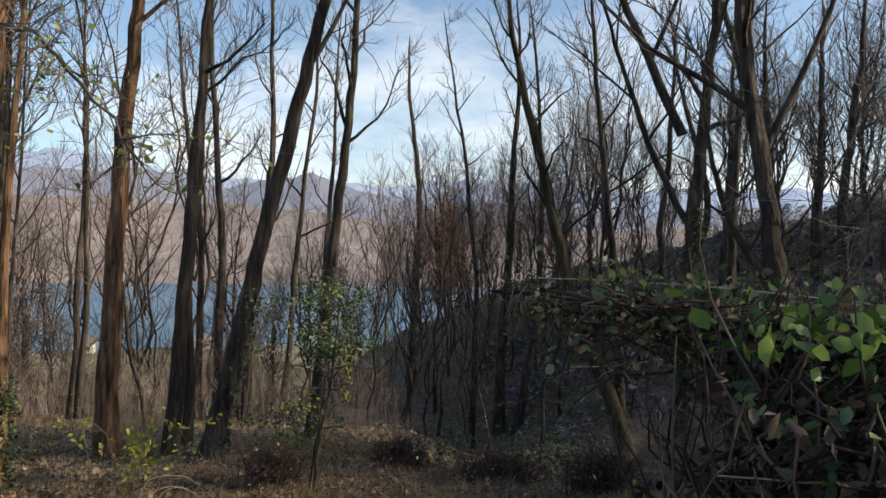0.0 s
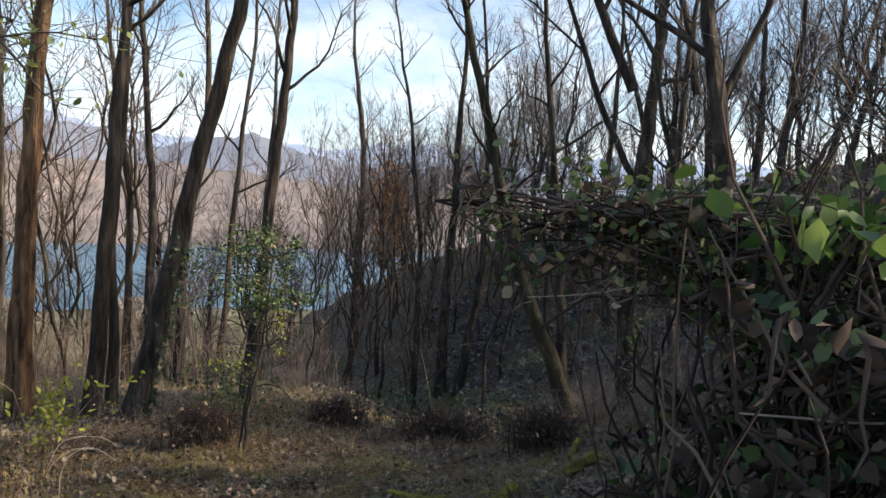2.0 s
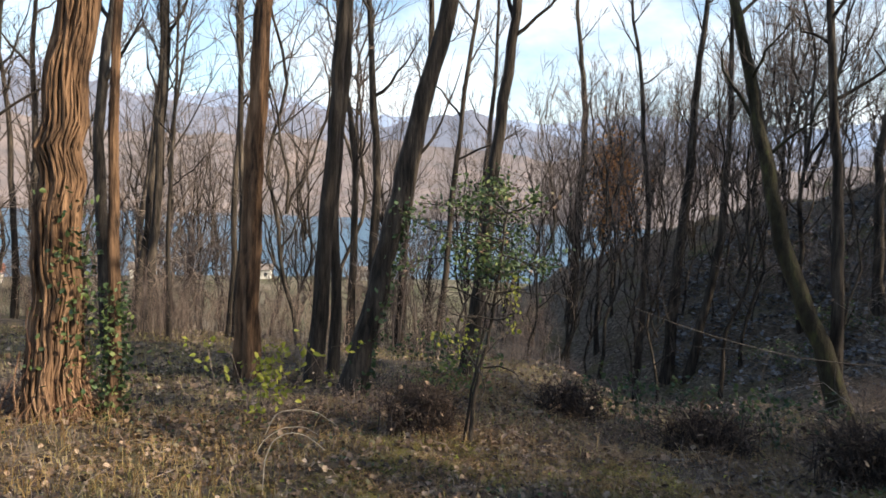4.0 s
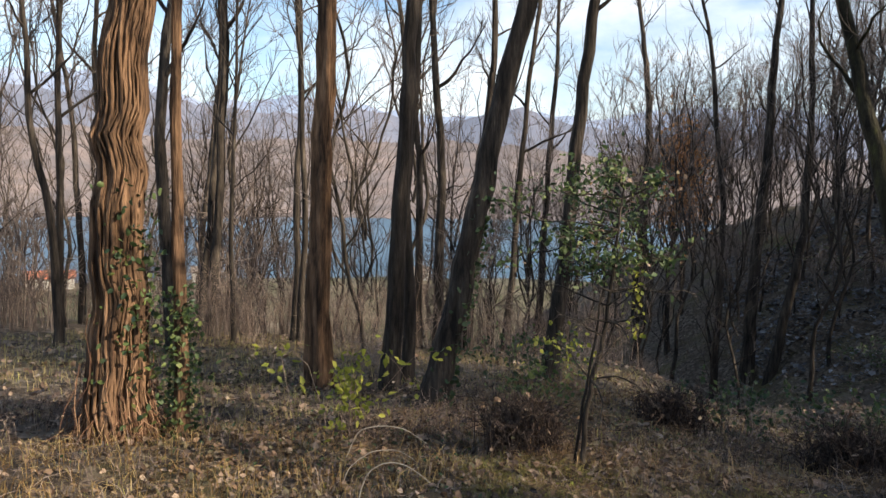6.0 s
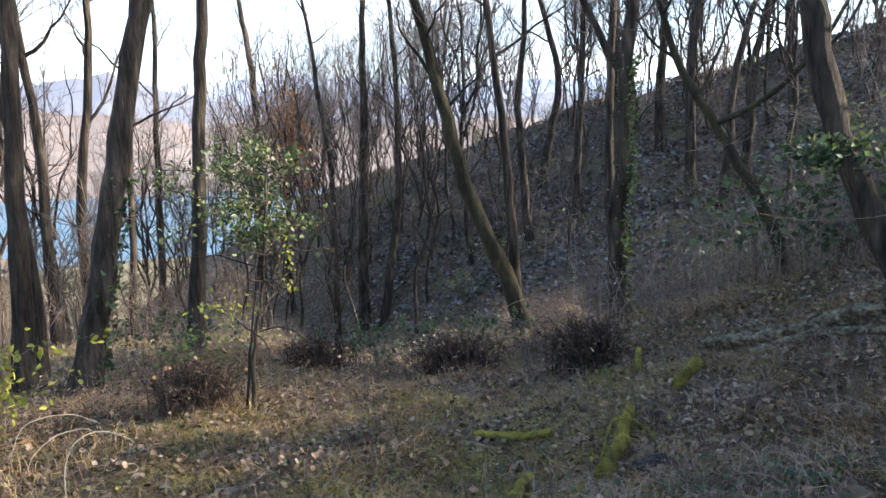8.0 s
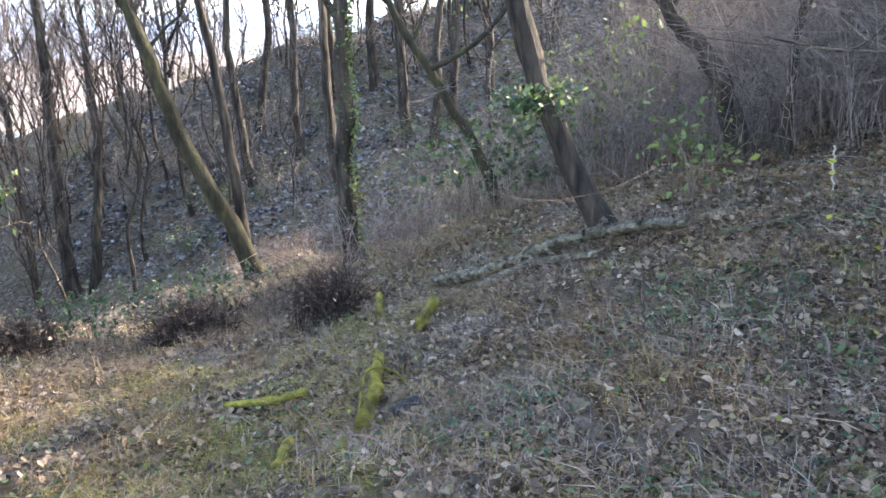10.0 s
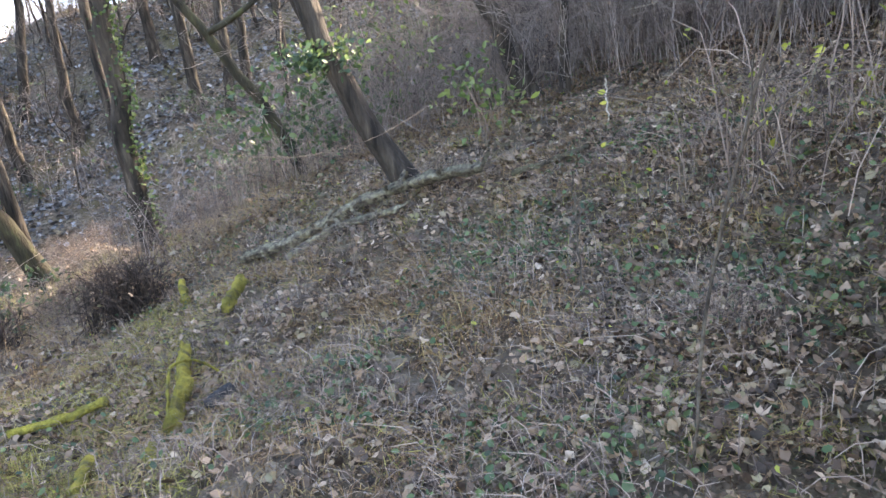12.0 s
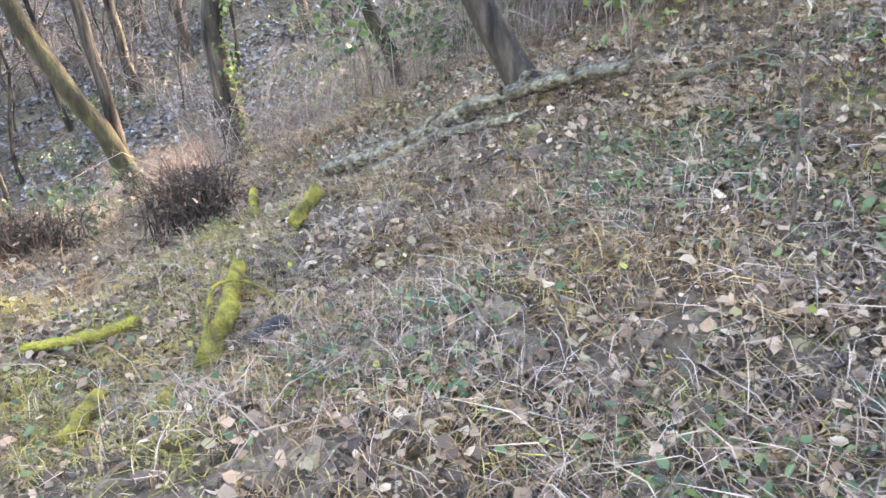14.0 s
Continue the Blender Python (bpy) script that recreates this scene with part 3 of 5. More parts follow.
# the trees beside the walk
near_trees = {
    "A": (0.137, [(-4.81, 10.04, -1.50), (-4.79, 10.05, -0.36), (-4.78, 10.06, 0.98), (-4.75, 10.07, 2.28), (-4.72, 10.08, 2.91)]),
    "A2": (0.079, [(-8.71, 16.41, -2.31), (-8.63, 16.46, 0.84), (-8.53, 16.51, 4.28)]),
    "B": (0.101, [(-4.02, 10.37, -1.26), (-3.94, 10.40, -0.05), (-3.87, 10.42, 1.33), (-3.79, 10.45, 2.99)]),
    "B2": (0.097, [(-6.19, 17.62, -2.52), (-6.20, 17.62, 0.22), (-6.26, 17.58, 2.46), (-6.43, 17.53, 4.01)]),
    "C": (0.120, [(-3.17, 9.42, -1.06), (-2.91, 9.49, -0.11), (-2.66, 9.56, 1.12), (-2.41, 9.63, 2.33), (-2.30, 9.66, 2.81)]),
    "C2": (0.119, [(-5.70, 17.70, -2.45), (-5.70, 17.70, 2.18), (-5.85, 17.66, 3.40), (-5.91, 17.64, 4.60)]),
    "D": (0.117, [(-2.43, 12.98, -1.80), (-2.27, 13.00, -0.18), (-2.14, 13.02, 1.42), (-2.03, 13.03, 2.72), (-1.95, 13.05, 3.57)]),
    "D2": (0.105, [(-5.00, 21.71, -3.51), (-4.78, 21.77, -0.43), (-4.62, 21.80, 1.62), (-4.51, 21.82, 3.94), (-4.38, 21.84, 5.44)]),
    "E": (0.160, [(-5.63, 30.00, -4.19), (-5.19, 30.07, 1.96), (-4.84, 30.13, 5.69), (-4.94, 30.12, 7.40)]),
    "F1": (0.282, [(-1.92, 40.87, -2.33), (-1.80, 40.87, 2.03), (-1.59, 40.87, 5.97), (-2.11, 40.86, 8.93), (-2.17, 40.86, 9.81)]),
    "F2": (0.232, [(2.35, 30.60, -5.51), (2.47, 30.59, -1.85), (2.71, 30.56, 2.02), (2.81, 30.55, 6.21), (2.89, 30.54, 7.49)]),
    "F3": (0.181, [(2.99, 29.85, -5.32), (3.80, 29.73, -1.30), (3.91, 29.71, 2.00), (3.84, 29.72, 7.31)]),
    "M": (0.166, [(4.09, 15.75, -2.63), (3.74, 15.88, -1.46), (3.13, 16.10, -0.13), (2.77, 16.24, 1.22), (2.40, 16.37, 2.90), (2.04, 16.51, 4.35)]),
    "M2": (0.181, [(8.84, 28.22, -2.18), (8.46, 28.36, 3.01), (8.77, 28.25, 5.80), (8.89, 28.21, 6.97)]),
    "M3": (0.179, [(10.69, 31.44, -0.44), (11.07, 31.29, 1.87), (11.53, 31.11, 4.11), (11.24, 31.22, 5.90), (10.76, 31.41, 7.69)]),
    "G1": (0.102, [(-13.17, 19.09, -2.85), (-13.01, 19.20, 0.79), (-12.85, 19.31, 2.90), (-12.64, 19.46, 4.99)]),
    "G2": (0.073, [(-13.64, 21.01, -3.35), (-13.46, 21.14, 0.30), (-13.49, 21.12, 2.34), (-13.22, 21.30, 4.51)]),
    "K": (0.193, [(-4.70, 6.66, -0.87), (-4.71, 6.65, -0.16), (-4.67, 6.68, 0.67), (-4.68, 6.67, 1.47), (-4.62, 6.73, 2.26)]),
    "L1": (0.069, [(-10.29, 11.48, -1.55), (-10.30, 11.46, 0.29), (-10.41, 11.35, 1.89), (-10.51, 11.24, 3.26)]),
    "L2": (0.065, [(-10.41, 11.63, -1.57), (-10.42, 11.62, 0.28), (-10.39, 11.65, 2.09), (-10.29, 11.74, 3.88)]),
    "L3": (0.085, [(-14.76, 16.54, -2.34), (-14.72, 16.57, -0.08), (-14.77, 16.53, 2.68), (-15.02, 16.28, 4.52)]),
    "L4": (0.103, [(-14.82, 17.33, -2.49), (-14.83, 17.33, 1.33), (-14.90, 17.26, 4.16), (-14.86, 17.29, 5.56)]),
    "G3": (0.090, [(-10.92, 16.09, -2.26), (-10.78, 16.19, 0.67), (-10.60, 16.32, 2.58), (-10.50, 16.38, 5.06)]),
    "G4": (0.051, [(-9.01, 14.55, -2.00), (-9.04, 14.53, 0.38), (-8.95, 14.59, 2.37), (-8.97, 14.58, 3.88)]),
    "G5": (0.079, [(-8.19, 15.81, -2.20), (-8.16, 15.82, 1.30), (-8.14, 15.83, 3.06), (-8.18, 15.81, 4.32)]),
    "I": (0.130, [(3.51, 10.45, -1.32), (3.48, 10.46, -0.30), (3.55, 10.42, 0.85), (3.59, 10.40, 1.95), (3.67, 10.36, 3.02)]),
    "I2": (0.240, [(13.77, 24.40, -0.51), (13.68, 24.45, 2.65), (13.75, 24.41, 4.94), (13.89, 24.32, 6.04)]),
    "N": (0.068, [(4.72, 8.49, -0.24), (4.50, 8.68, 0.35), (4.25, 8.89, 0.93), (4.06, 9.06, 1.42), (3.76, 9.32, 1.99), (3.70, 9.37, 2.25)]),
    "L": (0.091, [(3.17, 5.37, -0.13), (3.01, 5.56, 0.31), (2.88, 5.71, 0.85), (2.77, 5.84, 1.21), (2.73, 5.88, 1.60), (2.71, 5.91, 1.81)]),
    "Q": (0.105, [(4.91, 5.17, -0.14), (4.85, 5.28, 0.36), (4.77, 5.40, 0.84), (4.69, 5.55, 1.32), (4.54, 5.81, 1.64)]),
    "S": (0.028, [(-1.38, 7.56, -1.17), (-1.33, 7.56, -0.37), (-1.23, 7.57, 0.10), (-1.18, 7.57, 0.57), (-1.14, 7.57, 1.03)]),
    "S2": (0.018, [(-1.42, 7.56, -1.00), (-1.41, 7.56, -0.70), (-1.36, 7.57, -0.35), (-1.32, 7.57, -0.10)]),
    "B3": (0.083, [(-4.11, 11.31, -1.12), (-4.07, 11.32, 0.84), (-4.04, 11.34, 2.52), (-3.98, 11.36, 4.61)]),
    "C3": (0.130, [(-5.47, 19.32, -2.22), (-5.39, 19.34, -0.07), (-5.19, 19.39, 2.30), (-4.92, 19.46, 4.21), (-4.91, 19.46, 5.01)]),
    "F4": (0.137, [(1.21, 30.29, -5.33), (1.24, 30.29, 0.89), (0.70, 30.33, 5.73), (0.45, 30.35, 7.45)]),
    "M1": (0.121, [(4.05, 16.08, -2.43), (3.94, 16.11, -0.12), (3.77, 16.18, 2.11), (3.52, 16.26, 4.29)]),
    "M5": (0.228, [(13.57, 29.93, 0.76), (13.57, 29.92, 4.21), (13.55, 29.93, 7.36)]),
    "I3": (0.160, [(7.56, 18.10, -1.52), (7.35, 18.21, -0.08), (7.32, 18.23, 1.47), (7.38, 18.19, 3.39), (7.43, 18.17, 4.73)]),
    "H1": (0.227, [(15.00, 28.65, 1.14), (14.94, 28.68, 4.79), (15.09, 28.59, 6.99)]),
    "H2": (0.188, [(10.98, 28.23, -1.17), (11.09, 28.18, 2.63), (11.24, 28.11, 6.92)]),
    "H3": (0.165, [(13.67, 22.67, -1.00), (13.92, 22.49, 1.56), (14.04, 22.41, 3.52), (14.47, 22.11, 5.54)]),
    "H4": (0.204, [(17.05, 23.33, 0.71), (17.00, 23.37, 3.95), (17.01, 23.37, 5.80)]),
    "H5": (0.195, [(15.07, 23.27, 4.16), (15.39, 23.03, 5.02), (15.51, 22.94, 5.72)]),
    "Q2": (0.060, [(4.92, 4.94, -0.13), (4.92, 4.95, 0.56), (4.94, 4.92, 1.16), (4.95, 4.90, 1.55)]),
    "G7": (0.115, [(-8.55, 12.19, -1.39), (-8.62, 12.13, 0.10), (-8.69, 12.08, 1.74), (-8.63, 12.12, 3.46), (-8.57, 12.17, 4.41)]),
    "G8": (0.109, [(-10.39, 15.81, -1.38), (-10.33, 15.86, 1.75), (-10.15, 15.99, 3.68), (-10.07, 16.05, 5.59)]),
}
T = near_trees


def plain(name, seed, extra, label="slender bare tree with dark bark on the slope", bark=BARK, **kw):
    r, p = T[name]
    return tree(seed, p, r, extra, label, bark, **kw)


plain("A", 11, 7, "tall straight tree with furrowed brown bark", BARK_WARM, first=0.55, sides=18, rough=0.11, n=44, limbs=8)
plain("B", 12, 7, "straight slim tree with furrowed dark bark", BARK, first=0.5, sides=14, rough=0.1, n=36, limbs=8)
c_tree, q, rad = plain("C", 13, 7, "leaning tree with furrowed dark bark", BARK, first=0.5, sides=16, rough=0.1, n=40, limbs=9)
part("ivy", leaf_mesh("ivy", around(q, rad, 260, 0.02, 0.22, 0.05, 0.0), RNG.uniform(0.04, 0.08, 260), IVY), c_tree, "green ivy leaves")
plain("D", 14, 6, "dark curved tree on the wooded slope", first=0.45, sides=12, limbs=9)
for i, (nm, ex) in enumerate([("A2", 5), ("B2", 5), ("C2", 6), ("D2", 6), ("E", 5), ("F1", 5), ("F2", 6), ("F3", 6), ("M2", 6), ("M3", 6), ("G1", 5), ("G2", 4),
                              ("L1", 4), ("L2", 5), ("L3", 5), ("L4", 5), ("G3", 5), ("G4", 4), ("G5", 5), ("I2", 6),
                              ("B3", 6), ("C3", 6), ("F4", 5), ("M5", 6), ("H1", 6), ("H2", 6), ("H3", 5), ("H4", 6), ("H5", 5), ("G7", 6), ("G8", 6)]):
    plain(nm, 40 + i, ex, first=0.35 if i % 2 else 0.45, sides=8, n=24, limbs=9, reach=1.9, fine=1.0, bend=0.05)
plain("M", 15, 5, "leaning tree with mossy curved trunk", BARK_MOSS, first=0.4, sides=12, limbs=9)
plain("M1", 25, 5, "slim upright stem beside the mossy leaning tree", BARK, first=0.45, sides=10, limbs=7)
plain("N", 16, 2.5, "thin leaning tree with moss on its foot", BARK_MOSS, first=0.45, sides=10, limbs=6, reach=1.5, fine=0.7,
      forks=[([(4.06, 9.03, 1.41), (4.44, 8.74, 1.6), (4.73, 8.53, 1.92)], 0.04)])
plain("Q", 18, 1.2, "dark crooked tree wrapped in dead creepers", BARK, first=0.6, sides=12, limbs=4, reach=1.5, rough=0.1, n=30)
plain("Q2", 26, 0.8, "slim grey stem among the brush", BARK, first=0.6, sides=9, limbs=3, reach=1.2)
plain("I3", 27, 5, "dark forked tree standing behind the ivy-clad one", BARK, first=0.5, sides=12, limbs=7, forks=[([(7.81, 18.20, 5.14), (7.49, 18.34, 7.09), (7.13, 18.49, 8.64)], 0.11)])

# the forked tree wrapped in ivy
r, p = T["I"]
ivy_tree, q, rad = tree(17, p, r, 5, "dark forked tree with ivy climbing its trunk", BARK, first=0.5, sides=14, rough=0.09, n=36,
                        forks=[([(3.56, 10.42, 2.15), (3.31, 10.55, 2.63), (3.13, 10.64, 3.09)], r * 0.42),
                               ([(3.45, 10.45, 3.49), (3.12, 10.56, 4.27), (2.84, 10.65, 5.07), (2.60, 10.73, 5.61)], r * 0.6)])
part("ivy", leaf_mesh("ivy", around(q, rad, 420, 0.03, 0.4, 0.06, -0.5), RNG.uniform(0.04, 0.085, 420), IVY_LIGHT), ivy_tree, "pale green ivy leaves")
part("ivy", leaf_mesh("ivy", around(q, rad, 200, 0.0, 0.4, 0.05), RNG.uniform(0.04, 0.08, 200), IVY), ivy_tree, "dark ivy leaves")

# the leaning tree with an ivy tuft, by the fallen log
r, p = T["L"]
lean_tree, q, rad = tree(19, p, r, 5, "leaning dark tree with an ivy tuft on its trunk", BARK, first=0.35, sides=14, rough=0.1, n=36, limbs=8,
                         forks=[([(2.88, 5.75, 0.85), (2.78, 5.98, 1.2), (2.72, 6.08, 1.83)], r * 0.28)])
tuft = np.array([2.80, 5.84, 1.03]) - np.array(lean_tree.matrix_basis.translation) + RNG.normal(0, 1, (420, 3)) * [0.17, 0.13, 0.07]
part("ivy", leaf_mesh("ivy", tuft, RNG.uniform(0.03, 0.07, 420), IVY), lean_tree, "ivy leaves")
part("ivy", leaf_mesh("ivy", tuft[:150] + [0, -0.05, 0.06], RNG.uniform(0.03, 0.06, 150), IVY_LIGHT), lean_tree, "pale green ivy leaves")

# the thick tree bound in creeper stems
r, p = T["K"]
vine_tree, q, rad = tree(20, p, r * 0.82, 7, "thick tree wrapped in a mesh of brown creeper stems", BARK_WARM, first=0.55, sides=18, rough=0.12, n=44, limbs=8, flare=1.2)
for k in range(84):
    vine = Tubes()
    m = 44
    u = np.linspace(0, RNG.uniform(0.3, 0.62), m)
    a = RNG.uniform(0, 6.28) + np.cumsum(RNG.normal(0, 0.07, m)) + RNG.choice([-1, 1]) * u * RNG.uniform(0, 1.2)
    c = np.stack([np.interp(u * (len(q) - 1), np.arange(len(q)), q[:, j]) for j in range(3)], 1)
    rr = np.interp(u * (len(q) - 1), np.arange(len(q)), rad) + RNG.uniform(0.0, 0.03) + 0.006 * np.sin(np.arange(m) * 0.45 + k)
    rr = rr + 0.11 * np.exp(-u * 26) * RNG.uniform(0.2, 1.2)
    vine.one(c + np.stack([np.cos(a) * rr, np.sin(a) * rr, 0 * a], 1), np.linspace(RNG.uniform(0.007, 0.022), 0.006, m), 6, 0.08)
    part("creeper_stem", vine.mesh("creeper_stem", BARK_WARM), vine_tree)

part("ivy", leaf_mesh("ivy", around(q, rad, 240, 0.02, 0.2, 0.1, 0.0), RNG.uniform(0.035, 0.075, 240), IVY), vine_tree, "green ivy leaves")
part("ivy", leaf_mesh("ivy", around(q, rad, 130, 0.02, 0.16, 0.1, 0.0), RNG.uniform(0.035, 0.07, 130), IVY_LIGHT), vine_tree, "pale green ivy leaves")


# dead rootlets round its foot, and a slim ivy-clad stem beside it
ROOTLET = mat("reddish_rootlets", [(0.2, (0.09, 0.045, 0.028)), (0.5, (0.22, 0.115, 0.065)), (0.85, (0.4, 0.25, 0.15))], 2, (1, 1, 1), 0.9, 0, island=0.85)
rootlets = Tubes()
n = 520
a, z0 = RNG.uniform(0, 6.28, n), 0.1 + RNG.gamma(1.5, 0.13, n)
t = np.linspace(0, 1, 6)
rr = 0.2 + 0.02 * RNG.random(n)[:, None] + t[None] ** 1.5 * RNG.uniform(0.0, 0.17, n)[:, None]
rp = np.stack([np.cos(a)[:, None] * rr, np.sin(a)[:, None] * rr, z0[:, None] * (1 - t[None]) - 0.04], -1) + np.cumsum(RNG.normal(0, 0.034, (n, 6, 3)), axis=1)
rootlets.batch(rp, np.tile(np.linspace(0.004, 0.002, 6), (n, 1)), 3)
tagged(part("rootlet_tangle", rootlets.mesh("rootlet_tangle", ROOTLET), vine_tree, "tangle of reddish dead rootlets"), kind="stuff")
kb = np.array(vine_tree.matrix_basis.translation)
ivy_stem, q2, rad2 = tree(21, [kb + [0.42, 0.16, 0], kb + [0.4, 0.18, 1.0], kb + [0.36, 0.2, 2.2], kb + [0.4, 0.2, 3.4]], 0.05, 4, "slim tree clad in green ivy beside the thick trunk", BARK_WARM, first=0.6, limbs=6, reach=1.4, sides=8, n=24)
part("ivy", leaf_mesh("ivy", around(q2, rad2, 420, 0.0, 0.17, 0.06), RNG.uniform(0.03, 0.06, 420), IVY), ivy_stem, "green ivy leaves")
part("ivy", leaf_mesh("ivy", around(q2, rad2, 300, 0.0, 0.15, 0.08), RNG.uniform(0.03, 0.06, 300), IVY_LIGHT), ivy_stem, "pale green ivy leaves")


# its long drooping bough, with small leaves
def bough():
    rng = np.random.default_rng(33)
    base = np.array(vine_tree.matrix_basis.translation)
    t, lv = Tubes(), []
    way = np.array([(-4.35, 6.6, 3.3), (-3.5, 5.4, 3.3), (-2.6, 4.4, 2.9), (-1.9, 3.7, 2.35), (-1.45, 3.35, 1.95)]) - base
    q = wander(rng, way, 0, 22, 0.02)
    t.one(q, np.linspace(0.03, 0.005, 22), 7)
    c1 = children(rng, q[None, 5:], 26, 0.8, 7, 0.1, -0.25, 1.0)
    t.batch(c1, np.tile(np.linspace(0.006, 0.002, 7), (len(c1), 1)), 4)
    c2 = children(rng, c1, 8, 0.3, 4, 0.2, -0.1, 1.1)
    t.batch(c2, np.tile(np.linspace(0.0025, 0.0012, 4), (len(c2), 1)), 3)
    part("bough", t.mesh("bough", TWIG), vine_tree, "drooping bough with thin twigs")
    pool = c2.reshape(-1, 3)
    pool = pool[pool[:, 1] + base[1] < 4.6]
    c = pool[rng.integers(0, len(pool), 260)] + rng.normal(0, 0.02, (260, 3))
    part("leaves", leaf_mesh("leaves", c[:170], rng.uniform(0.025, 0.05, 170), IVY_LIGHT), vine_tree, "small pale green leaves")
    part("leaves", leaf_mesh("leaves", c[170:], rng.uniform(0.02, 0.04, 90), YELLOW), vine_tree, "small yellow-green leaves")


bough()


# the young evergreen tree with a leafy crown
def young_tree():
    rng = np.random.default_rng(31)
    r, p = T["S"]
    p = np.array(p)
    base = p[0].copy()
    base[2] = float(land(base[0], base[1]))
    top = root_empty("young_tree", base)
    st, cr = Tubes(), Tubes()
    q = wander(rng, p - base, 0.1, 22, 0.008)
    q[0, 2] = -0.08
    st.one(q, np.linspace(r * 0.85, r * 0.25, 22), 9, 0.06)
    q2 = wander(rng, np.array(T["S2"][1]) - base, 0.7, 16, 0.008)
    q2[0, 2] = -0.08
    st.one(q2, np.linspace(0.013, 0.005, 16), 7, 0.05)
    tips = []
    for k in range(34):
        i = rng.integers(13, 22) if k < 24 else rng.integers(8, 13)
        az, el = rng.uniform(0, 6.28), radians(rng.uniform(-5, 30))
        ln = rng.uniform(0.3, 0.75)
        t = np.linspace(0, 1, 7)
        d = np.array([math.cos(az) * math.cos(el), math.sin(az) * math.cos(el), math.sin(el)])
        lp = q[i] + (d * t[:, None] + np.cumsum(rng.normal(0, 0.06, (7, 3)), axis=0) * t[:, None]) * ln
        lp[:, 2] -= t ** 2 * 0.15 * ln
        st.one(lp, np.linspace(0.008, 0.003, 7), 5)
        tips.append(lp)
    tips = np.array(tips)
    tw = children(rng, tips, 7, 0.2, 4, 0.2, 0.1)
    cr.batch(tw, np.tile(np.linspace(0.003, 0.0015, 4), (len(tw), 1)), 3)
    part("trunk", st.mesh("trunk", BARK), top)
    tagged(part("twig_spray", cr.mesh("twig_spray", TWIG), top), kind="stuff")
    ends = np.concatenate([tw.reshape(-1, 3), tips[:, 3:].reshape(-1, 3)])
    ends = ends[ends[:, 2] > 1.42]
    c = ends[rng.integers(0, len(ends), 2000)] + rng.normal(0, 0.05, (2000, 3))
    part("leaves", leaf_mesh("leaves", c[:1250], rng.uniform(0.028, 0.062, 1250), IVY, narrow=0.5), top, "small dark green leaves")
    part("leaves", leaf_mesh("leaves", c[1250:1800], rng.uniform(0.025, 0.055, 550), IVY_LIGHT, narrow=0.5), top, "pale green leaves")
    part("leaves", leaf_mesh("leaves", c[1800:] + [0.12, 0, 0], rng.uniform(0.025, 0.05, 200), LITTER, narrow=0.5), top, "withered brown leaves")
    hang = np.array([0.36, -0.25, 0]) + np.stack([rng.normal(0, 0.03, 55), rng.normal(0, 0.03, 55), rng.uniform(1.0, 1.5, 55)], 1)
    low = np.array([-0.16, 0.05, 0.85]) + rng.normal(0, 1, (70, 3)) * [0.15, 0.09, 0.08]
    part("leaves", leaf_mesh("leaves", np.concatenate([hang, low]), rng.uniform(0.025, 0.05, 125), YELLOW, down=1.0), top, "hanging yellow-green leaves")
    tagged(top, "young evergreen tree with thin trunk and hanging yellow-green leaves", "tree")


young_tree()


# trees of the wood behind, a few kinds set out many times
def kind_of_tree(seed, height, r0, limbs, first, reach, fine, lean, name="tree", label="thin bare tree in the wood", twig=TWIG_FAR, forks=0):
    rng = np.random.default_rng(seed)
    p = [(0, 0, -0.3), (lean * 0.2, rng.normal(0, 0.1), height * 0.25), (lean * 0.6, rng.normal(0, 0.25), height * 0.6)]
    fk = []
    for k in range(forks):
        s = np.array(p[1]) + (np.array(p[2]) - np.array(p[1])) * rng.uniform(0.0, 0.7)
        a = rng.uniform(0, 6.28)
        fk.append(([s, s + [math.cos(a) * 0.35, math.sin(a) * 0.35, height * 0.14], s + [math.cos(a) * 0.7, math.sin(a) * 0.7, height * 0.3]], r0 * 0.65))
    trunk, crown, q, rad = grow(seed, p, r0, height * 0.4, limbs=limbs, first=first, reach=reach, fine=fine, sides=6, n=18, forks=fk, bend=0.2)
    top = root_empty(name, (0, 0, -200))
    part("trunk", trunk.mesh("trunk", BARK), top)
    part("crown", crown.mesh("crown", twig), top, "bare twigs")
    tagged(top, label, "tree", "bare trees of the wood")
    return top, q


KINDS = [kind_of_tree(61, 9.5, 0.06, 13, 0.2, 2.2, 0.7, 0.6, forks=3)[0], kind_of_tree(62, 10.5, 0.07, 13, 0.25, 2.4, 0.7, -0.8, forks=3)[0], kind_of_tree(63, 8, 0.045, 12, 0.15, 1.8, 0.7, 1.0, forks=2)[0],
         kind_of_tree(64, 11, 0.08, 14, 0.3, 2.5, 0.7, 0.3, forks=3)[0], kind_of_tree(65, 7, 0.035, 11, 0.12, 1.6, 0.7, -0.6, forks=3)[0], kind_of_tree(66, 9, 0.055, 14, 0.15, 2.1, 0.7, -0.3, forks=3)[0]]
used = [False] * len(KINDS)


def set_tree(k, x, y, size, turn):
    m = pose(x, y, float(land(x, y)), 0, 0, turn) @ Matrix.Scale(size, 4)
    if used[k]:
        ob = copy_thing(KINDS[k], m)
    else:
        ob, used[k] = KINDS[k], True
        ob.matrix_basis = m
    return ob


def clear_of(x, y, spots, gap):
    return all((x - a) ** 2 + (y - b) ** 2 > gap * gap for a, b in spots)


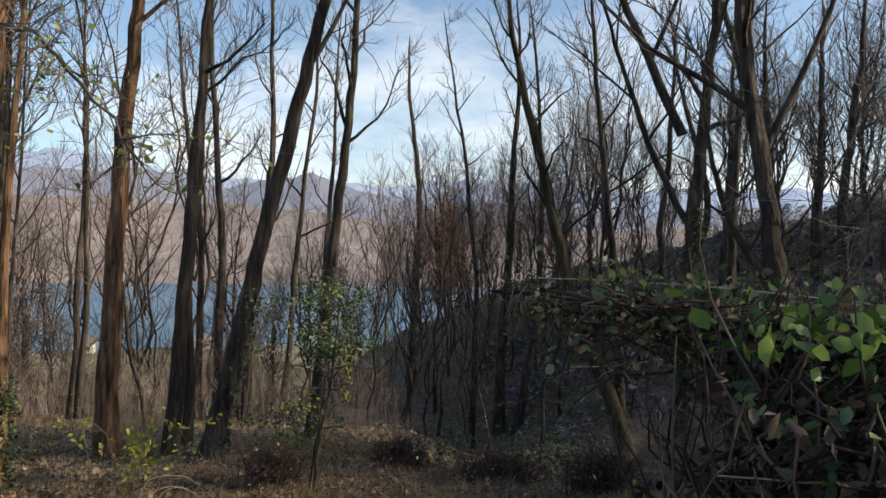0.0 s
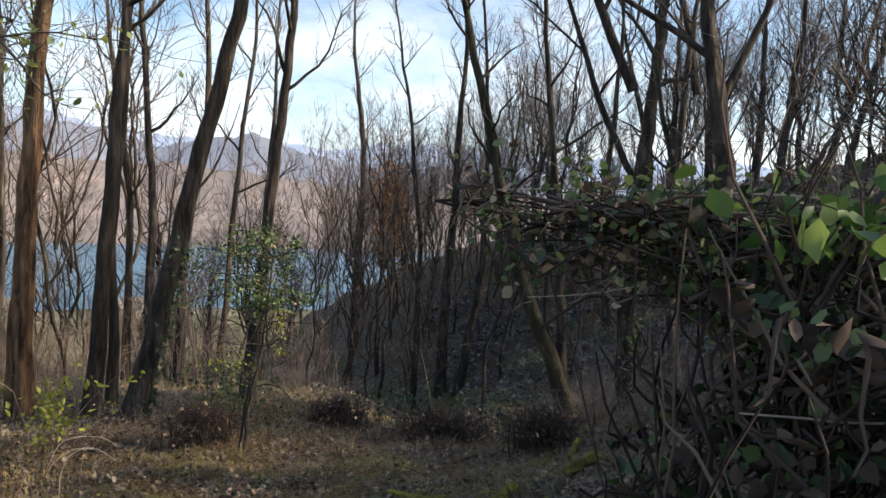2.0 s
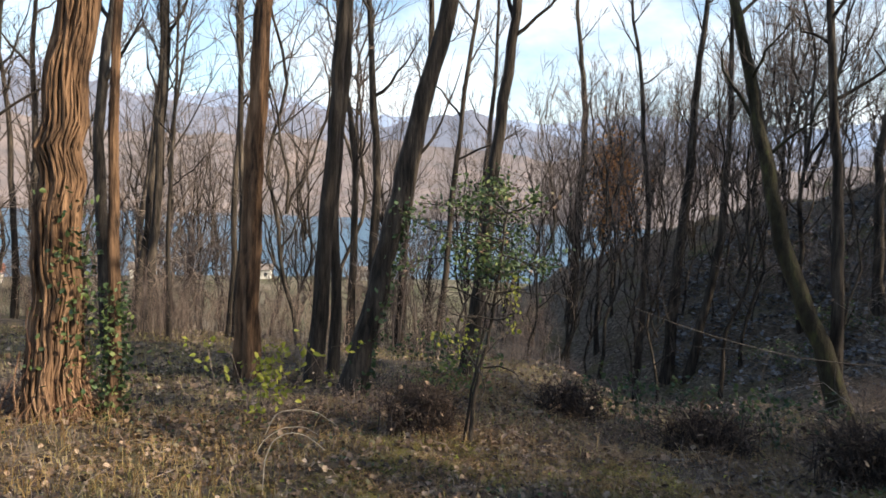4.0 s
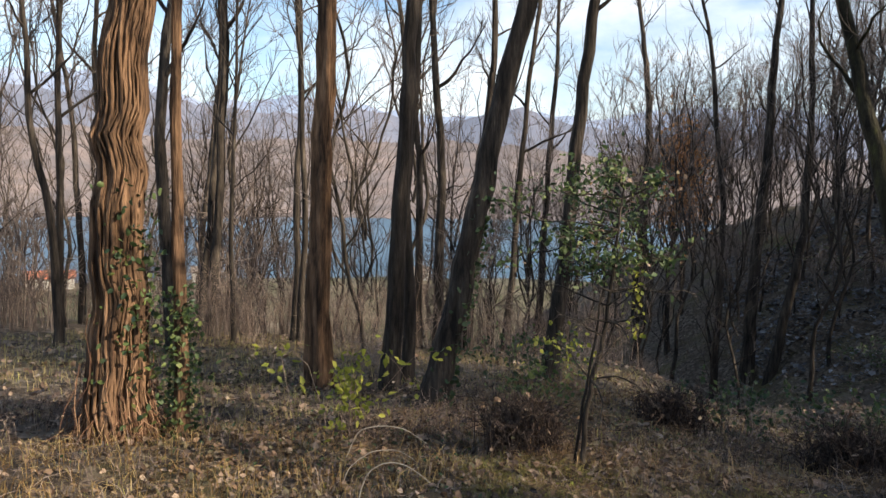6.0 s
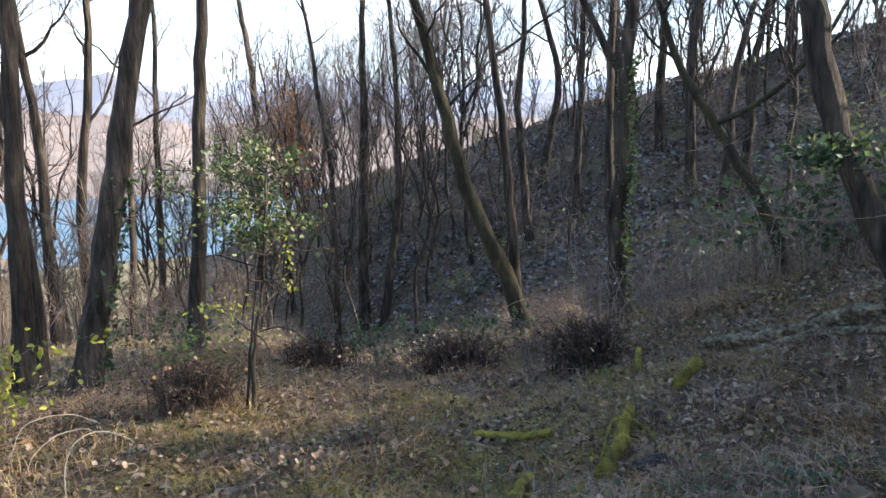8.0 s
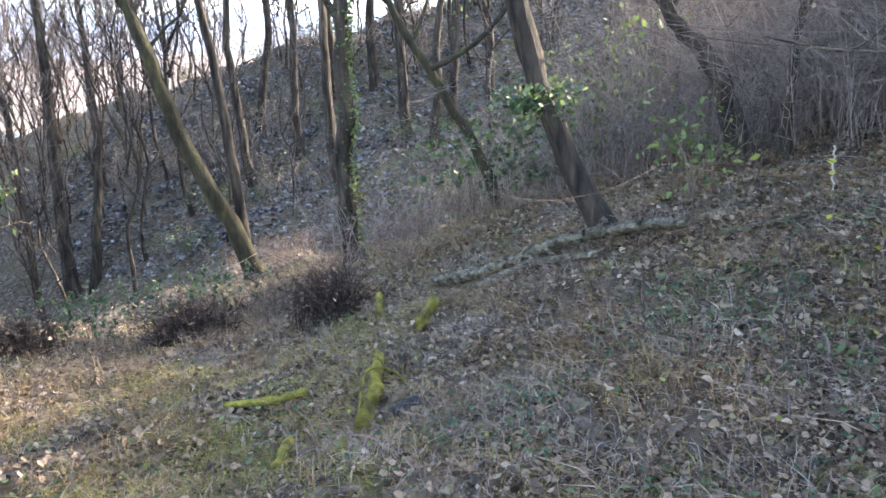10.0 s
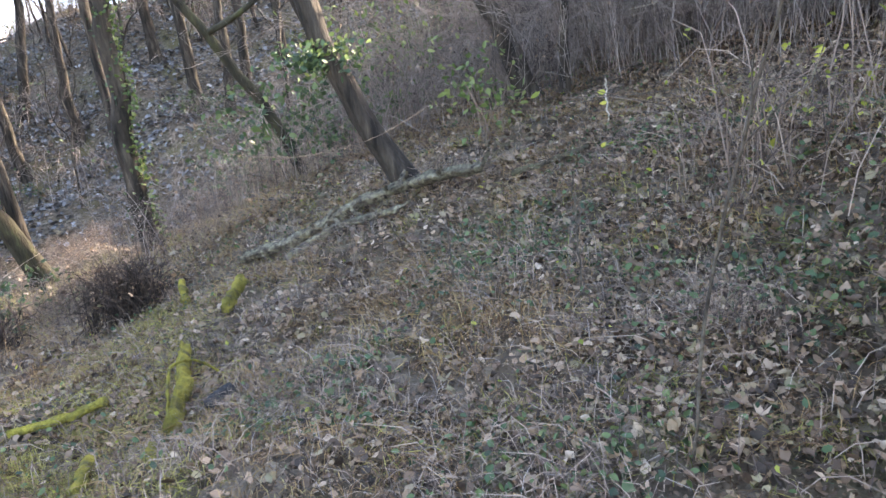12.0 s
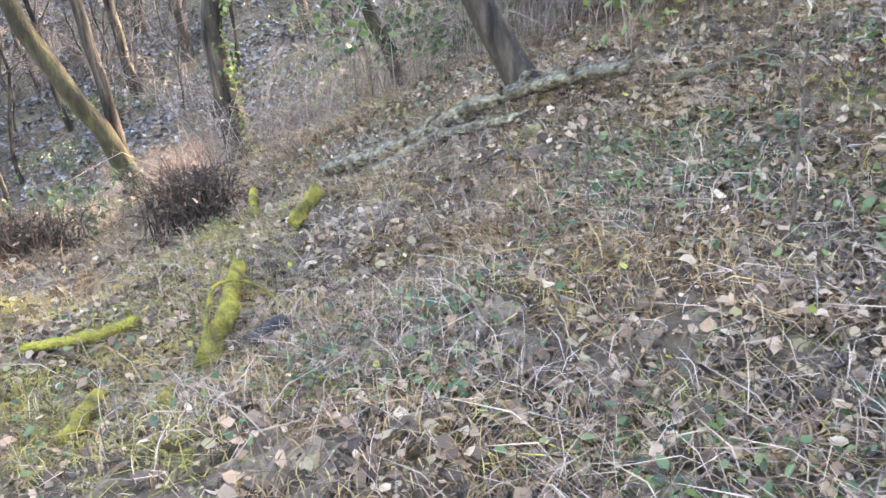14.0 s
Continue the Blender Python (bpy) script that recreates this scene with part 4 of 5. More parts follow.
rw = np.random.default_rng(5)
spots = [tuple(p[0][:2]) for _, p in T.values()]
# the belt is added to screen the clearing from the sun
wanted = [(64, "ridge", 1.5), (20, "crest", 1.8), (22, "shade_belt", 0.9), (56, "hill", 2.0), (60, "left", 1.6), (34, "valley", 1.8), (16, "right", 2.2)]
far_spots = []
for count, where, gap in wanted:
    made = tries = 0
    while made < count and tries < 6000:
        tries += 1
        if where in ("hill", "ridge"):
            n_, m_ = rw.uniform(19, 44), rw.uniform(26, 50)
            if where == "ridge":
                n_, m_ = rw.uniform(24, 48), rw.uniform(38, 47)
            y = (m_ - 0.61 / 0.87 * n_) / (0.79 - 0.61 / 0.87 * 0.5)
            x = (n_ - 0.5 * y) / 0.87
            if not (-8 < x < 45 and 10 < y < 60):
                continue
        elif where == "crest":
            a, d = radians(rw.uniform(27, 46)), rw.uniform(24, 46)
            x, y = -1 + d * math.sin(a), 2 + d * math.cos(a)
        elif where == "shade_belt":
            x = rw.uniform(9, 19)
            y = 9.0 - 0.13 * x + rw.uniform(-0.2, 3.6)
        elif where == "left":
            x, y = rw.uniform(-34, -1), rw.uniform(14, 42)
            if abs(x) > y * 1.15:
                continue
        elif where == "valley":
            x, y = rw.uniform(-6, 9), rw.uniform(24, 48)
        else:
            x, y = rw.uniform(9, 26), rw.uniform(-9, 13)
            # lane kept clear so the sun reaches the thick tree
            if 0 < y + 0.16 * (x - 2) - 4.2 < 3:
                continue
        if not clear_of(x, y, spots, gap):
            continue
        spots.append((x, y))
        made += 1
        if where in ("ridge", "valley"):
            far_spots.append((int(rw.integers(0, len(KINDS))), x, y, rw.uniform(0.75, 1.2), rw.uniform(0, 360)))
        else:
            set_tree(int(rw.integers(0, len(KINDS))), x, y, rw.uniform(0.75, 1.2), rw.uniform(0, 360))


def far_woods(spots_, which, name, label):
    """The distant trees of the crest and the valley, too many to count."""
    vs, fs, n = [], [], 0
    for k, x, y, size, turn in spots_:
        me = next(c for c in KINDS[k].children if c.name.startswith(which)).data
        v = np.empty(len(me.vertices) * 3, np.float32)
        me.vertices.foreach_get("co", v)
        f = np.empty(len(me.loops), np.int32)
        me.loops.foreach_get("vertex_index", f)
        c, s_ = math.cos(radians(turn)), math.sin(radians(turn))
        v = v.reshape(-1, 3) @ np.array([(c, s_, 0), (-s_, c, 0), (0, 0, 1)]) * size + [x, y, float(land(x, y))]
        vs.append(v)
        fs.append(f.reshape(-1, 4) + n)
        n += len(v)
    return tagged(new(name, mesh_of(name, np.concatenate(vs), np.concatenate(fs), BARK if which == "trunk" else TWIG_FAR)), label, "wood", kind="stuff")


far_woods(far_spots, "trunk", "far_trunks", "dark thin trunks of the wood on the far crest")
far_woods(far_spots, "crown", "far_twigs", "bare purple-brown twigs of the wood on the far crest")

# an oak that has kept its withered leaves
oak, q = kind_of_tree(71, 11, 0.12, 14, 0.3, 2.2, 0.9, 0.2, "oak_tree", "oak with withered orange leaves in the wood", forks=1)
c = q[RNG.integers(9, 14, 1500)] + RNG.normal(0, 1, (1500, 3)) * [0.45, 0.45, 0.6]
part("leaves", leaf_mesh("leaves", c, RNG.uniform(0.1, 0.22, 1500), ORANGE), oak, "withered orange leaves")
oak.matrix_basis = pose(-0.42, 35.5, float(land(-0.42, 35.5))) @ Matrix.Scale(1.12, 4)


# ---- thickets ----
# dark stems; on the bank's inner leaves this colour stands for shade
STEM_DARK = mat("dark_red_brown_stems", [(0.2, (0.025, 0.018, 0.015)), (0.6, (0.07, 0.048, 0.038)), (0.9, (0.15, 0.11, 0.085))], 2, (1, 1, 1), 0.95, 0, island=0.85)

def arch_stems(rng, n, spread_xy, height, pieces=7, lean=0.9, thick=0.004):
    """Arching stems that rise from the ground and bend over."""
    s = np.stack([rng.normal(0, spread_xy[0], n), rng.normal(0, spread_xy[1], n), np.full(n, -0.05)], 1)
    az = rng.uniform(0, 2 * np.pi, n)
    h, w = height * rng.uniform(0.35, 1.1, n), lean * height * rng.uniform(0.1, 1.0, n)
    t = np.linspace(0, 1, pieces)
    up = h[:, None] * np.sin(t * rng.uniform(1.5, 2.4, n)[:, None])
    out = w[:, None] * t ** 1.6
    p = np.stack([s[:, 0:1] + np.cos(az)[:, None] * out, s[:, 1:2] + np.sin(az)[:, None] * out, s[:, 2:3] + up], -1)
    p += np.cumsum(rng.normal(0, 0.085 * height, p.shape), axis=1) * t[None, :, None]
    r = thick * rng.uniform(0.5, 1.4, n)[:, None] * np.linspace(1, 0.4, pieces)[None]
    return p, r


def thicket(seed, n, spread_xy, height, material, label, leaves=0, leaf_mat=IVY, leaf_size=(0.03, 0.06), thick=0.004, lean=0.9, side=3):
    rng = np.random.default_rng(seed)
    top = root_empty("bramble_thicket", (0, 0, -200))
    t = Tubes()
    p, r = arch_stems(rng, n, spread_xy, height, 6, lean, thick)
    t.batch(p, r, 3)
    ch = children(rng, p, side, height * 0.3, 3, 0.25, 0.1)
    t.batch(ch, np.tile(np.linspace(thick * 0.6, thick * 0.3, 3), (len(ch), 1)), 3)
    tagged(part("tangle", t.mesh("tangle", material), top), kind="stuff")
    if leaves:
        pool = np.concatenate([p[:, 3:].reshape(-1, 3), ch.reshape(-1, 3)])
        c = pool[rng.integers(0, len(pool), leaves)] + rng.normal(0, 0.02, (leaves, 3))
        part("leaves", leaf_mesh("leaves", c, rng.uniform(*leaf_size, leaves), leaf_mat), top, "scattered leaves")
    tagged(top, label, "bush", "brambles and brush")
    return top


def put(ob, x, y, turn=0.0, size=1.0, first=[]):
    if x > 4 and -1.2 < y + 0.13 * (x + 4.5) - 6.5 < 1.4:
        size = min(size, 0.72)
    m = pose(x, y, float(land(x, y)), 0, 0, turn) @ Matrix.Scale(size, 4)
    if ob.name in first:
        return copy_thing(ob, m)
    first.append(ob.name)
    ob.matrix_basis = m
    return ob


dark_mound = thicket(81, 420, (0.14, 0.13), 0.42, STEM_DARK, "low dark mound of tangled bramble stems", 220, LITTER, thick=0.005, lean=0.72)
brown_mound = thicket(82, 230, (0.4, 0.34), 0.34, STEM, "low brown tangle of dead bramble stems", 160, LITTER, thick=0.003, lean=1.1)
grey_brush = thicket(83, 170, (1.0, 0.9), 2.2, STEM_GREY, "tall grey-brown brush of bare thin stems", thick=0.0036, lean=1.5, side=11)
grey_brush_low = thicket(84, 100, (0.6, 0.6), 1.0, STEM_GREY, "waist-high grey-brown brush of bare stems", 90, LITTER, thick=0.003, lean=1.2, side=8)
tawny_brush = thicket(89, 110, (0.5, 0.5), 0.95, STEM, "tawny brush of fine bare stems in the hollow", 60, LITTER, thick=0.0028, lean=1.1, side=7)
green_brush = thicket(85, 60, (0.45, 0.45), 0.9, STEM_GREY, "brush with scattered dull green leaves", 520, IVY, (0.05, 0.11), thick=0.005, lean=0.7)

hill_brush = thicket(87, 55, (0.8, 0.7), 1.2, STEM_GREY, "grey-brown brush on the wooded hillside", 40, IVY, (0.06, 0.12), thick=0.009, lean=1.1, side=3)
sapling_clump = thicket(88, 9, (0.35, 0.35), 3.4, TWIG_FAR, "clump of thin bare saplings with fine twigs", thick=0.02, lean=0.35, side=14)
far_brush = thicket(86, 70, (0.9, 0.8), 2.6, STEM, "brown brush of thin bare saplings", thick=0.008, lean=0.45, side=5)
put(dark_mound, 0.66, 8.6, 0, 1.2)
put(dark_mound, -0.72, 10.9, 70, 1.0)
put(dark_mound, -1.85, 7.75, 200, 0.8)
put(dark_mound, 1.65, 7.5, 140, 0.85)
put(dark_mound, 1.2, 11.2, 10, 0.9)
for x, y, turn, size in [(-2.6, 8.2, 0, 0.8), (-3.2, 7.9, 150, 0.6), (-0.3, 9.3, 100, 0.7), (1.7, 9.2, 210, 0.7), (3.0, 8.0, 10, 0.7), (0.3, 11.0, 40, 0.9),
                         (2.4, 10.6, 250, 0.9), (-2.9, 10.1, 320, 0.9), (-5.6, 6.9, 180, 0.8), (4.2, 7.2, 75, 0.6)]:
    put(brown_mound, x, y, turn, size)
put(brown_mound, 0.98, 4.42, 130, 0.36)
put(brown_mound, 1.75, 2.45, 20, 0.4)
for x, y, size in [(2.3, 10.2, 0.7), (2.9, 10.7, 0.75), (3.0, 9.7, 0.65), (4.2, 10.0, 0.8), (4.7, 9.2, 0.8), (3.7, 9.0, 0.6), (5.3, 8.3, 0.8), (2.7, 11.8, 0.8), (4.4, 11.3, 0.9), (3.6, 10.9, 0.7), (4.0, 7.6, 0.55), (4.6, 6.9, 0.6), (5.8, 19.2, 0.75), (4.6, 17.9, 0.75), (6.6, 18.9, 0.75), (5.4, 17.4, 0.75)]:
    put(tawny_brush, x, y, 53 * x, size)
rb = np.random.default_rng(15)
for k in range(30):
    a, d = radians(rb.uniform(58, 99)), rb.uniform(6.6, 9.5)
    if a < radians(66) and d < 8.2:
        d += 1.8
    x, y = -1 + d * math.sin(a), 1.8 + d * math.cos(a)
    put(grey_brush, x, y, rb.uniform(0, 360), rb.uniform(0.8, 1.25))
for k in range(26):
    a, d = radians(rb.uniform(41, 97)), rb.uniform(8.0, 12.5)
    x, y = -1 + d * math.sin(a), 1.8 + d * math.cos(a)
    put(grey_brush, x, y, rb.uniform(0, 360), rb.uniform(0.7, 1.15))
for k in range(26):
    a, d = radians(rb.uniform(28, 90)), rb.uniform(7.4, 11)
    x, y = -1 + d * math.sin(a), 1.8 + d * math.cos(a)
    put(grey_brush_low, x, y, rb.uniform(0, 360), rb.uniform(0.6, 1.1))
for k in range(9):
    a, d = radians(rb.uniform(-34, 14)), rb.uniform(10, 20)
    x, y = -1 + d * math.sin(a), 1.8 + d * math.cos(a)
    put(grey_brush_low, x, y, rb.uniform(0, 360), rb.uniform(0.35, 0.7))
for x, y, s in [(4.6, 8.0, 1), (5.5, 8.8, 1.2), (7.5, 8.5, 1.3), (9.5, 8, 1.5), (10.5, 6.5, 1.4), (9.0, 15, 1.6), (12, 17, 1.8), (6.6, 7.6, 1), (2.0, 12.2, 0.9), (0.2, 11.8, 0.8), (11, 4.5, 1.2), (14, 12, 1.8), (-2.6, 12, 0.7)]:
    put(green_brush, x, y, rb.uniform(0, 360), s)
for k in range(44):
    a, d = radians(rb.uniform(-56, -4)), rb.uniform(14, 30)
    put(far_brush, -1 + d * math.sin(a), 2 + d * math.cos(a), rb.uniform(0, 360), rb.uniform(0.4, 0.8))
for k in range(26):
    a, d = radians(rb.uniform(-52, -6)), rb.uniform(16, 30)
    put(sapling_clump, -1 + d * math.sin(a), 2 + d * math.cos(a), rb.uniform(0, 360), rb.uniform(0.8, 1.5))
for k in range(22):
    a, d = radians(rb.uniform(56, 99)), rb.uniform(5.9, 7.6)
    if a < radians(66):
        d += 1.6
    put(grey_brush_low, -1 + d * math.sin(a), 1.8 + d * math.cos(a), rb.uniform(0, 360), rb.uniform(0.6, 1.1))
for k in range(110):
    n_, m_ = rb.uniform(17, 42), rb.uniform(18, 43)
    y = (m_ - 0.701 * n_) / (0.79 - 0.3505)
    x = (n_ - 0.5 * y) / 0.87
    if 2 < x < 34 and 6 < y < 46:
        put((hill_brush, green_brush, hill_brush)[k % 3], x, y, rb.uniform(0, 360), rb.uniform(0.7, 1.5))


# ---- the ivy and bramble bank beside the start of the walk ----
def bramble_bank():
    rng = np.random.default_rng(91)
    base = np.array([1.3, 2.2, float(land(1.3, 2.2))])
    top = root_empty("bramble_bank", base)
    wood, fine, dry = Tubes(), Tubes(), Tubes()
    mains = []
    # stems rise from the foot of the bank, arch over and meet in a roof of runners
    line = np.array([(0.3, 2.15, 1.4), (0.52, 1.98, 1.38), (0.78, 1.68, 1.32), (1.1, 1.38, 1.3), (1.6, 1.1, 1.25)])

    def roof_at(u):
        return np.stack([np.interp(u, np.linspace(0, 1, 5), line[:, c]) for c in range(3)], -1)

    for k in range(26):
        s = np.array([rng.uniform(1.0, 2.4), rng.uniform(0.9, 1.5), 0])
        s[2] = float(land(s[0], s[1])) - 0.05
        tip = roof_at(rng.uniform(0.0, 0.7)) + rng.normal(0, 0.07, 3)
        t = np.linspace(0, 1, 14)
        p = s + (tip - s) * (t ** 1.5)[:, None]
        p[:, 2] = s[2] + (tip[2] - s[2]) * np.sin(t * 1.85) / math.sin(1.85)
        p += np.cumsum(rng.normal(0, 0.03, p.shape), axis=0) * t[:, None]
        p[:, 1] = np.minimum(p[:, 1], 1.65 + np.clip(p[:, 2] - 1.22, 0, 9) * 8)
        p[:, 2] = np.minimum(p[:, 2], 1.43 - 0.06 * p[:, 0])
        wood.one(p, np.linspace(rng.uniform(0.003, 0.007), 0.0025, 14), 6)
    for k in range(150):
        c = roof_at(rng.uniform(0, 1, 1))[0] + rng.normal(0, 1, 3) * [0.1, 0.09, 0.05]
        p = c + np.cumsum(np.stack([rng.normal(0.025, 0.035, 12), rng.normal(-0.025, 0.035, 12), rng.normal(0, 0.025, 12)], 1), axis=0)
        low = 1.22 + 0.05 * np.sin(p[:, 0] * 9) + 0.04 * np.sin(p[:, 1] * 13)
        p[:, 2] = np.where(p[:, 2] < low, low + 0.5 * (low - p[:, 2]), p[:, 2])
        p[:, 2] = np.minimum(p[:, 2], 1.44 - 0.06 * p[:, 0] + 0.02 * np.sin(p[:, 1] * 17))
        wood.one(p, np.linspace(0.004, 0.002, 12), 5)
        mains.append(p)
    mains = np.array(mains)
    tw = children(rng, mains, 8, 0.1, 5, 0.1, -0.25, 1.2)
    fine.batch(tw, np.tile(np.linspace(0.0024, 0.0011, 5), (len(tw), 1)), 3)
    # the bank's heart, shade painted near-black: dead stems and ivy down to the ground
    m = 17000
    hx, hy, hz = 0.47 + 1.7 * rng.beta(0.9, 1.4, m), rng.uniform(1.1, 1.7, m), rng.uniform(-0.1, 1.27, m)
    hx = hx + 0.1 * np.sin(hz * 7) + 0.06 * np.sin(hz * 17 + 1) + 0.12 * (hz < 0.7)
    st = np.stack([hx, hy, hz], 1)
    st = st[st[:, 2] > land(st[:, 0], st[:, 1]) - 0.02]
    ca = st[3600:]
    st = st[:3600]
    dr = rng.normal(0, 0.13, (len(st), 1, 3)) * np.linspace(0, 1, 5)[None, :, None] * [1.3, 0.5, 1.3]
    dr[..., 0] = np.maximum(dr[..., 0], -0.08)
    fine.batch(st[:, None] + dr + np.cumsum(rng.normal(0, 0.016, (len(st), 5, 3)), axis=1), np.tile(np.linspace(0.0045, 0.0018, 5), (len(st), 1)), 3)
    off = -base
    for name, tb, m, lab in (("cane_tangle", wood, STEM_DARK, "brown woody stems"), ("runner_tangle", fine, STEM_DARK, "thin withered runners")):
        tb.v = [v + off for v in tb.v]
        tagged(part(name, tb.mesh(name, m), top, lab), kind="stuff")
    roof = np.concatenate([tw.reshape(-1, 3), mains[:, 2:].reshape(-1, 3)])
    roof = roof[(roof[:, 2] > 1.15) & (roof[:, 2] < 1.46)]
    c = roof[rng.integers(0, len(roof), 4400)] + rng.normal(0, 0.03, (4400, 3))
    low = 1.22 + 0.05 * np.sin(c[:, 0] * 9) + 0.04 * np.sin(c[:, 1] * 13)
    c[:, 2] = np.where(c[:, 2] < low, low + 0.6 * (low - c[:, 2]), c[:, 2])
    c = c + off
    part("ivy", leaf_mesh("ivy", c[:1900], rng.uniform(0.015, 0.036, 1900), IVY), top, "dark ivy leaves")
    part("ivy", leaf_mesh("ivy", c[1900:2600] + [0, 0, 0.03], rng.uniform(0.014, 0.034, 700), IVY_LIGHT), top, "pale green ivy leaves")
    part("ivy", leaf_mesh("ivy", ca[::2] + off, rng.uniform(0.018, 0.042, len(ca[::2])), IVY), top, "dark ivy leaves")
    # shade inside the bank, put into near-black leaf colour
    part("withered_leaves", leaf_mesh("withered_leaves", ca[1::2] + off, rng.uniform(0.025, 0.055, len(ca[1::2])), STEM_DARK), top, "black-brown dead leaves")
    part("withered_leaves", leaf_mesh("withered_leaves", c[3200:], rng.uniform(0.015, 0.035, 1200), LITTER), top, "withered brown leaves")
    k = np.stack([rng.normal(0.76, 0.13, 110), rng.normal(1.38, 0.09, 110), rng.normal(1.37, 0.035, 110)], 1) + off
    part("bramble_leaves", leaf_mesh("bramble_leaves", k, rng.uniform(0.03, 0.06, len(k)), BRIGHT_LEAF), top, "bright green bramble leaves")
    tagged(top, "overhanging bank of ivy, bramble runners and dead stems", "bush")
    return top


bramble_bank()


ROTTEN = mat("rotten_mossy_bark", [(0.3, (0.02, 0.016, 0.012)), (0.48, (0.075, 0.06, 0.042)), (0.6, (0.1, 0.095, 0.05)), (0.75, (0.19, 0.165, 0.13))], 14, (1, 1, 1), 0.95, 1.0, 60, big=3)


def bare_stick(name, pts, r0, r1, label, category="stick", material=STICK, sides=6, n=14, wobble=0.006, seed=0, twigs=0):
    rng = np.random.default_rng(seed + 300)
    pts = np.array(pts, float)
    base = pts[0].copy()
    t = Tubes()
    q = wander(rng, pts - base, 0, n, wobble)
    r = np.linspace(r0, r1, n) * (1 + rng.normal(0, 0.1 if r0 > 0.02 else 0.0, n))
    if r0 > 0.02:
        # ragged closed ends
        q = np.vstack([q[0], q, q[-1]])
        r = np.concatenate([[0.002], r, [0.002]])
        q[1] += (q[2] - q[1]) * 0.15
        q[-2] += (q[-3] - q[-2]) * 0.15
    t.one(q, r, sides, 0.17 if r0 > 0.02 else 0.05)
    if twigs:
        c = children(rng, q[None], twigs, 0.22, 5, 0.3, 0.0, 1.0)
        t.batch(c, np.tile(np.linspace(r1 * 0.9, r1 * 0.35, 5), (len(c), 1)), 4)
    ob = new(name, t.mesh(name, material))
    ob.matrix_world = pose(*base)
    return tagged(ob, label, category)


def on_ground(x, y, up=0.0):
    return (x, y, float(land(x, y)) + up)


def on_slope(a, b, c, up):
    return [on_ground(a[0], a[1], up), on_ground(b[0], b[1], up), on_ground(c[0], c[1], up)]


# fallen wood
LOG_GREY = mat("grey_lichened_bark", [(0.34, (0.022, 0.018, 0.014)), (0.46, (0.11, 0.09, 0.068)), (0.58, (0.19, 0.17, 0.11)), (0.74, (0.38, 0.34, 0.27))], 22, (1, 1, 1), 0.95, 1.0, 60, big=5)
bare_stick("fallen_log", [on_ground(2.36, 6.75, 0.07), on_ground(2.52, 6.2, 0.11), on_ground(2.68, 5.55, 0.14), on_ground(2.86, 5.1, 0.16), on_ground(3.02, 4.62, 0.18)], 0.04, 0.036,
           "long grey fallen log with peeling bark on the slope", "log", LOG_GREY, 14, 44, 0.014, 1, 14)
bare_stick("fallen_log", [on_ground(2.3, 6.1, 0.06), on_ground(2.5, 5.6, 0.07), on_ground(2.7, 5.15, 0.07)], 0.03, 0.022,
           "shorter weathered fallen log beside the long one", "log", LOG_GREY, 10, 26, 0.012, 2, 8)
bare_stick("fallen_log", [on_ground(3.15, 4.45, 0.05), on_ground(3.3, 4.2, 0.05), on_ground(3.42, 3.95, 0.04)], 0.022, 0.016,
           "thin dark rotten branch lying in the litter", "branch", ROTTEN, 8, 14, 0.006, 26)
bare_stick("mossy_log", [on_ground(0.5, 4.88, 0.06), on_ground(0.76, 5.16, 0.09), on_ground(1.0, 5.5, 0.1)], 0.052, 0.044,
           "short broken log covered in bright yellow-green moss", "log", MOSS, 12, 18, 0.006, 3)
bare_stick("mossy_log", [on_ground(1.42, 5.66, 0.06), on_ground(1.58, 5.78, 0.1), on_ground(1.74, 5.9, 0.13)], 0.036, 0.042,
           "small log end covered in bright moss", "log", MOSS, 12, 12, 0.004, 4)
bare_stick("mossy_log", [on_ground(1.74, 6.72, 0.03), on_ground(1.82, 6.86, 0.1), on_ground(1.88, 6.96, 0.16)], 0.04, 0.03,
           "mossy stump end above the hollow", "log", MOSS, 10, 10, 0.004, 27)
bare_stick("mossy_branch", [on_ground(0.06, 5.84, 0.05), on_ground(0.28, 5.7, 0.07), on_ground(0.52, 5.56, 0.08)], 0.024, 0.028,
           "thin branch covered in yellow moss lying in grass", "branch", MOSS, 9, 14, 0.008, 5)
bare_stick("mossy_branch", [on_ground(-0.05, 4.75, 0.03), on_ground(0.06, 4.92, 0.06), on_ground(0.16, 5.08, 0.06)], 0.028, 0.024,
           "short mossy branch end on the litter", "branch", MOSS, 9, 10, 0.005, 6)
bare_stick("mossy_branch", [on_ground(0.56, 5.0, 0.06), on_ground(0.72, 5.2, 0.2), on_ground(0.88, 5.22, 0.18), on_ground(1.0, 5.14, 0.03)], 0.011, 0.007,
           "thin mossy branch bent over the broken log", "branch", MOSS, 8, 16, 0.004, 21)
bare_stick("mossy_branch", [on_ground(0.24, 4.62, 0.03), on_ground(0.31, 4.72, 0.07), on_ground(0.36, 4.82, 0.05)], 0.028, 0.022,
           "mossy stump end in the grass", "branch", MOSS, 10, 10, 0.005, 22)
bare_stick("burnt_log", [on_ground(0.68, 4.84, 0.05), on_ground(0.84, 4.8, 0.055)], 0.036, 0.033, "short black charred log beside the mossy one", "log",
           mat("charred_wood", [(0.3, (0.012, 0.012, 0.014)), (0.7, (0.045, 0.043, 0.045))], 12, (1, 1, 1), 0.8, 0.8, 50), 10, 8, 0.003, 7)

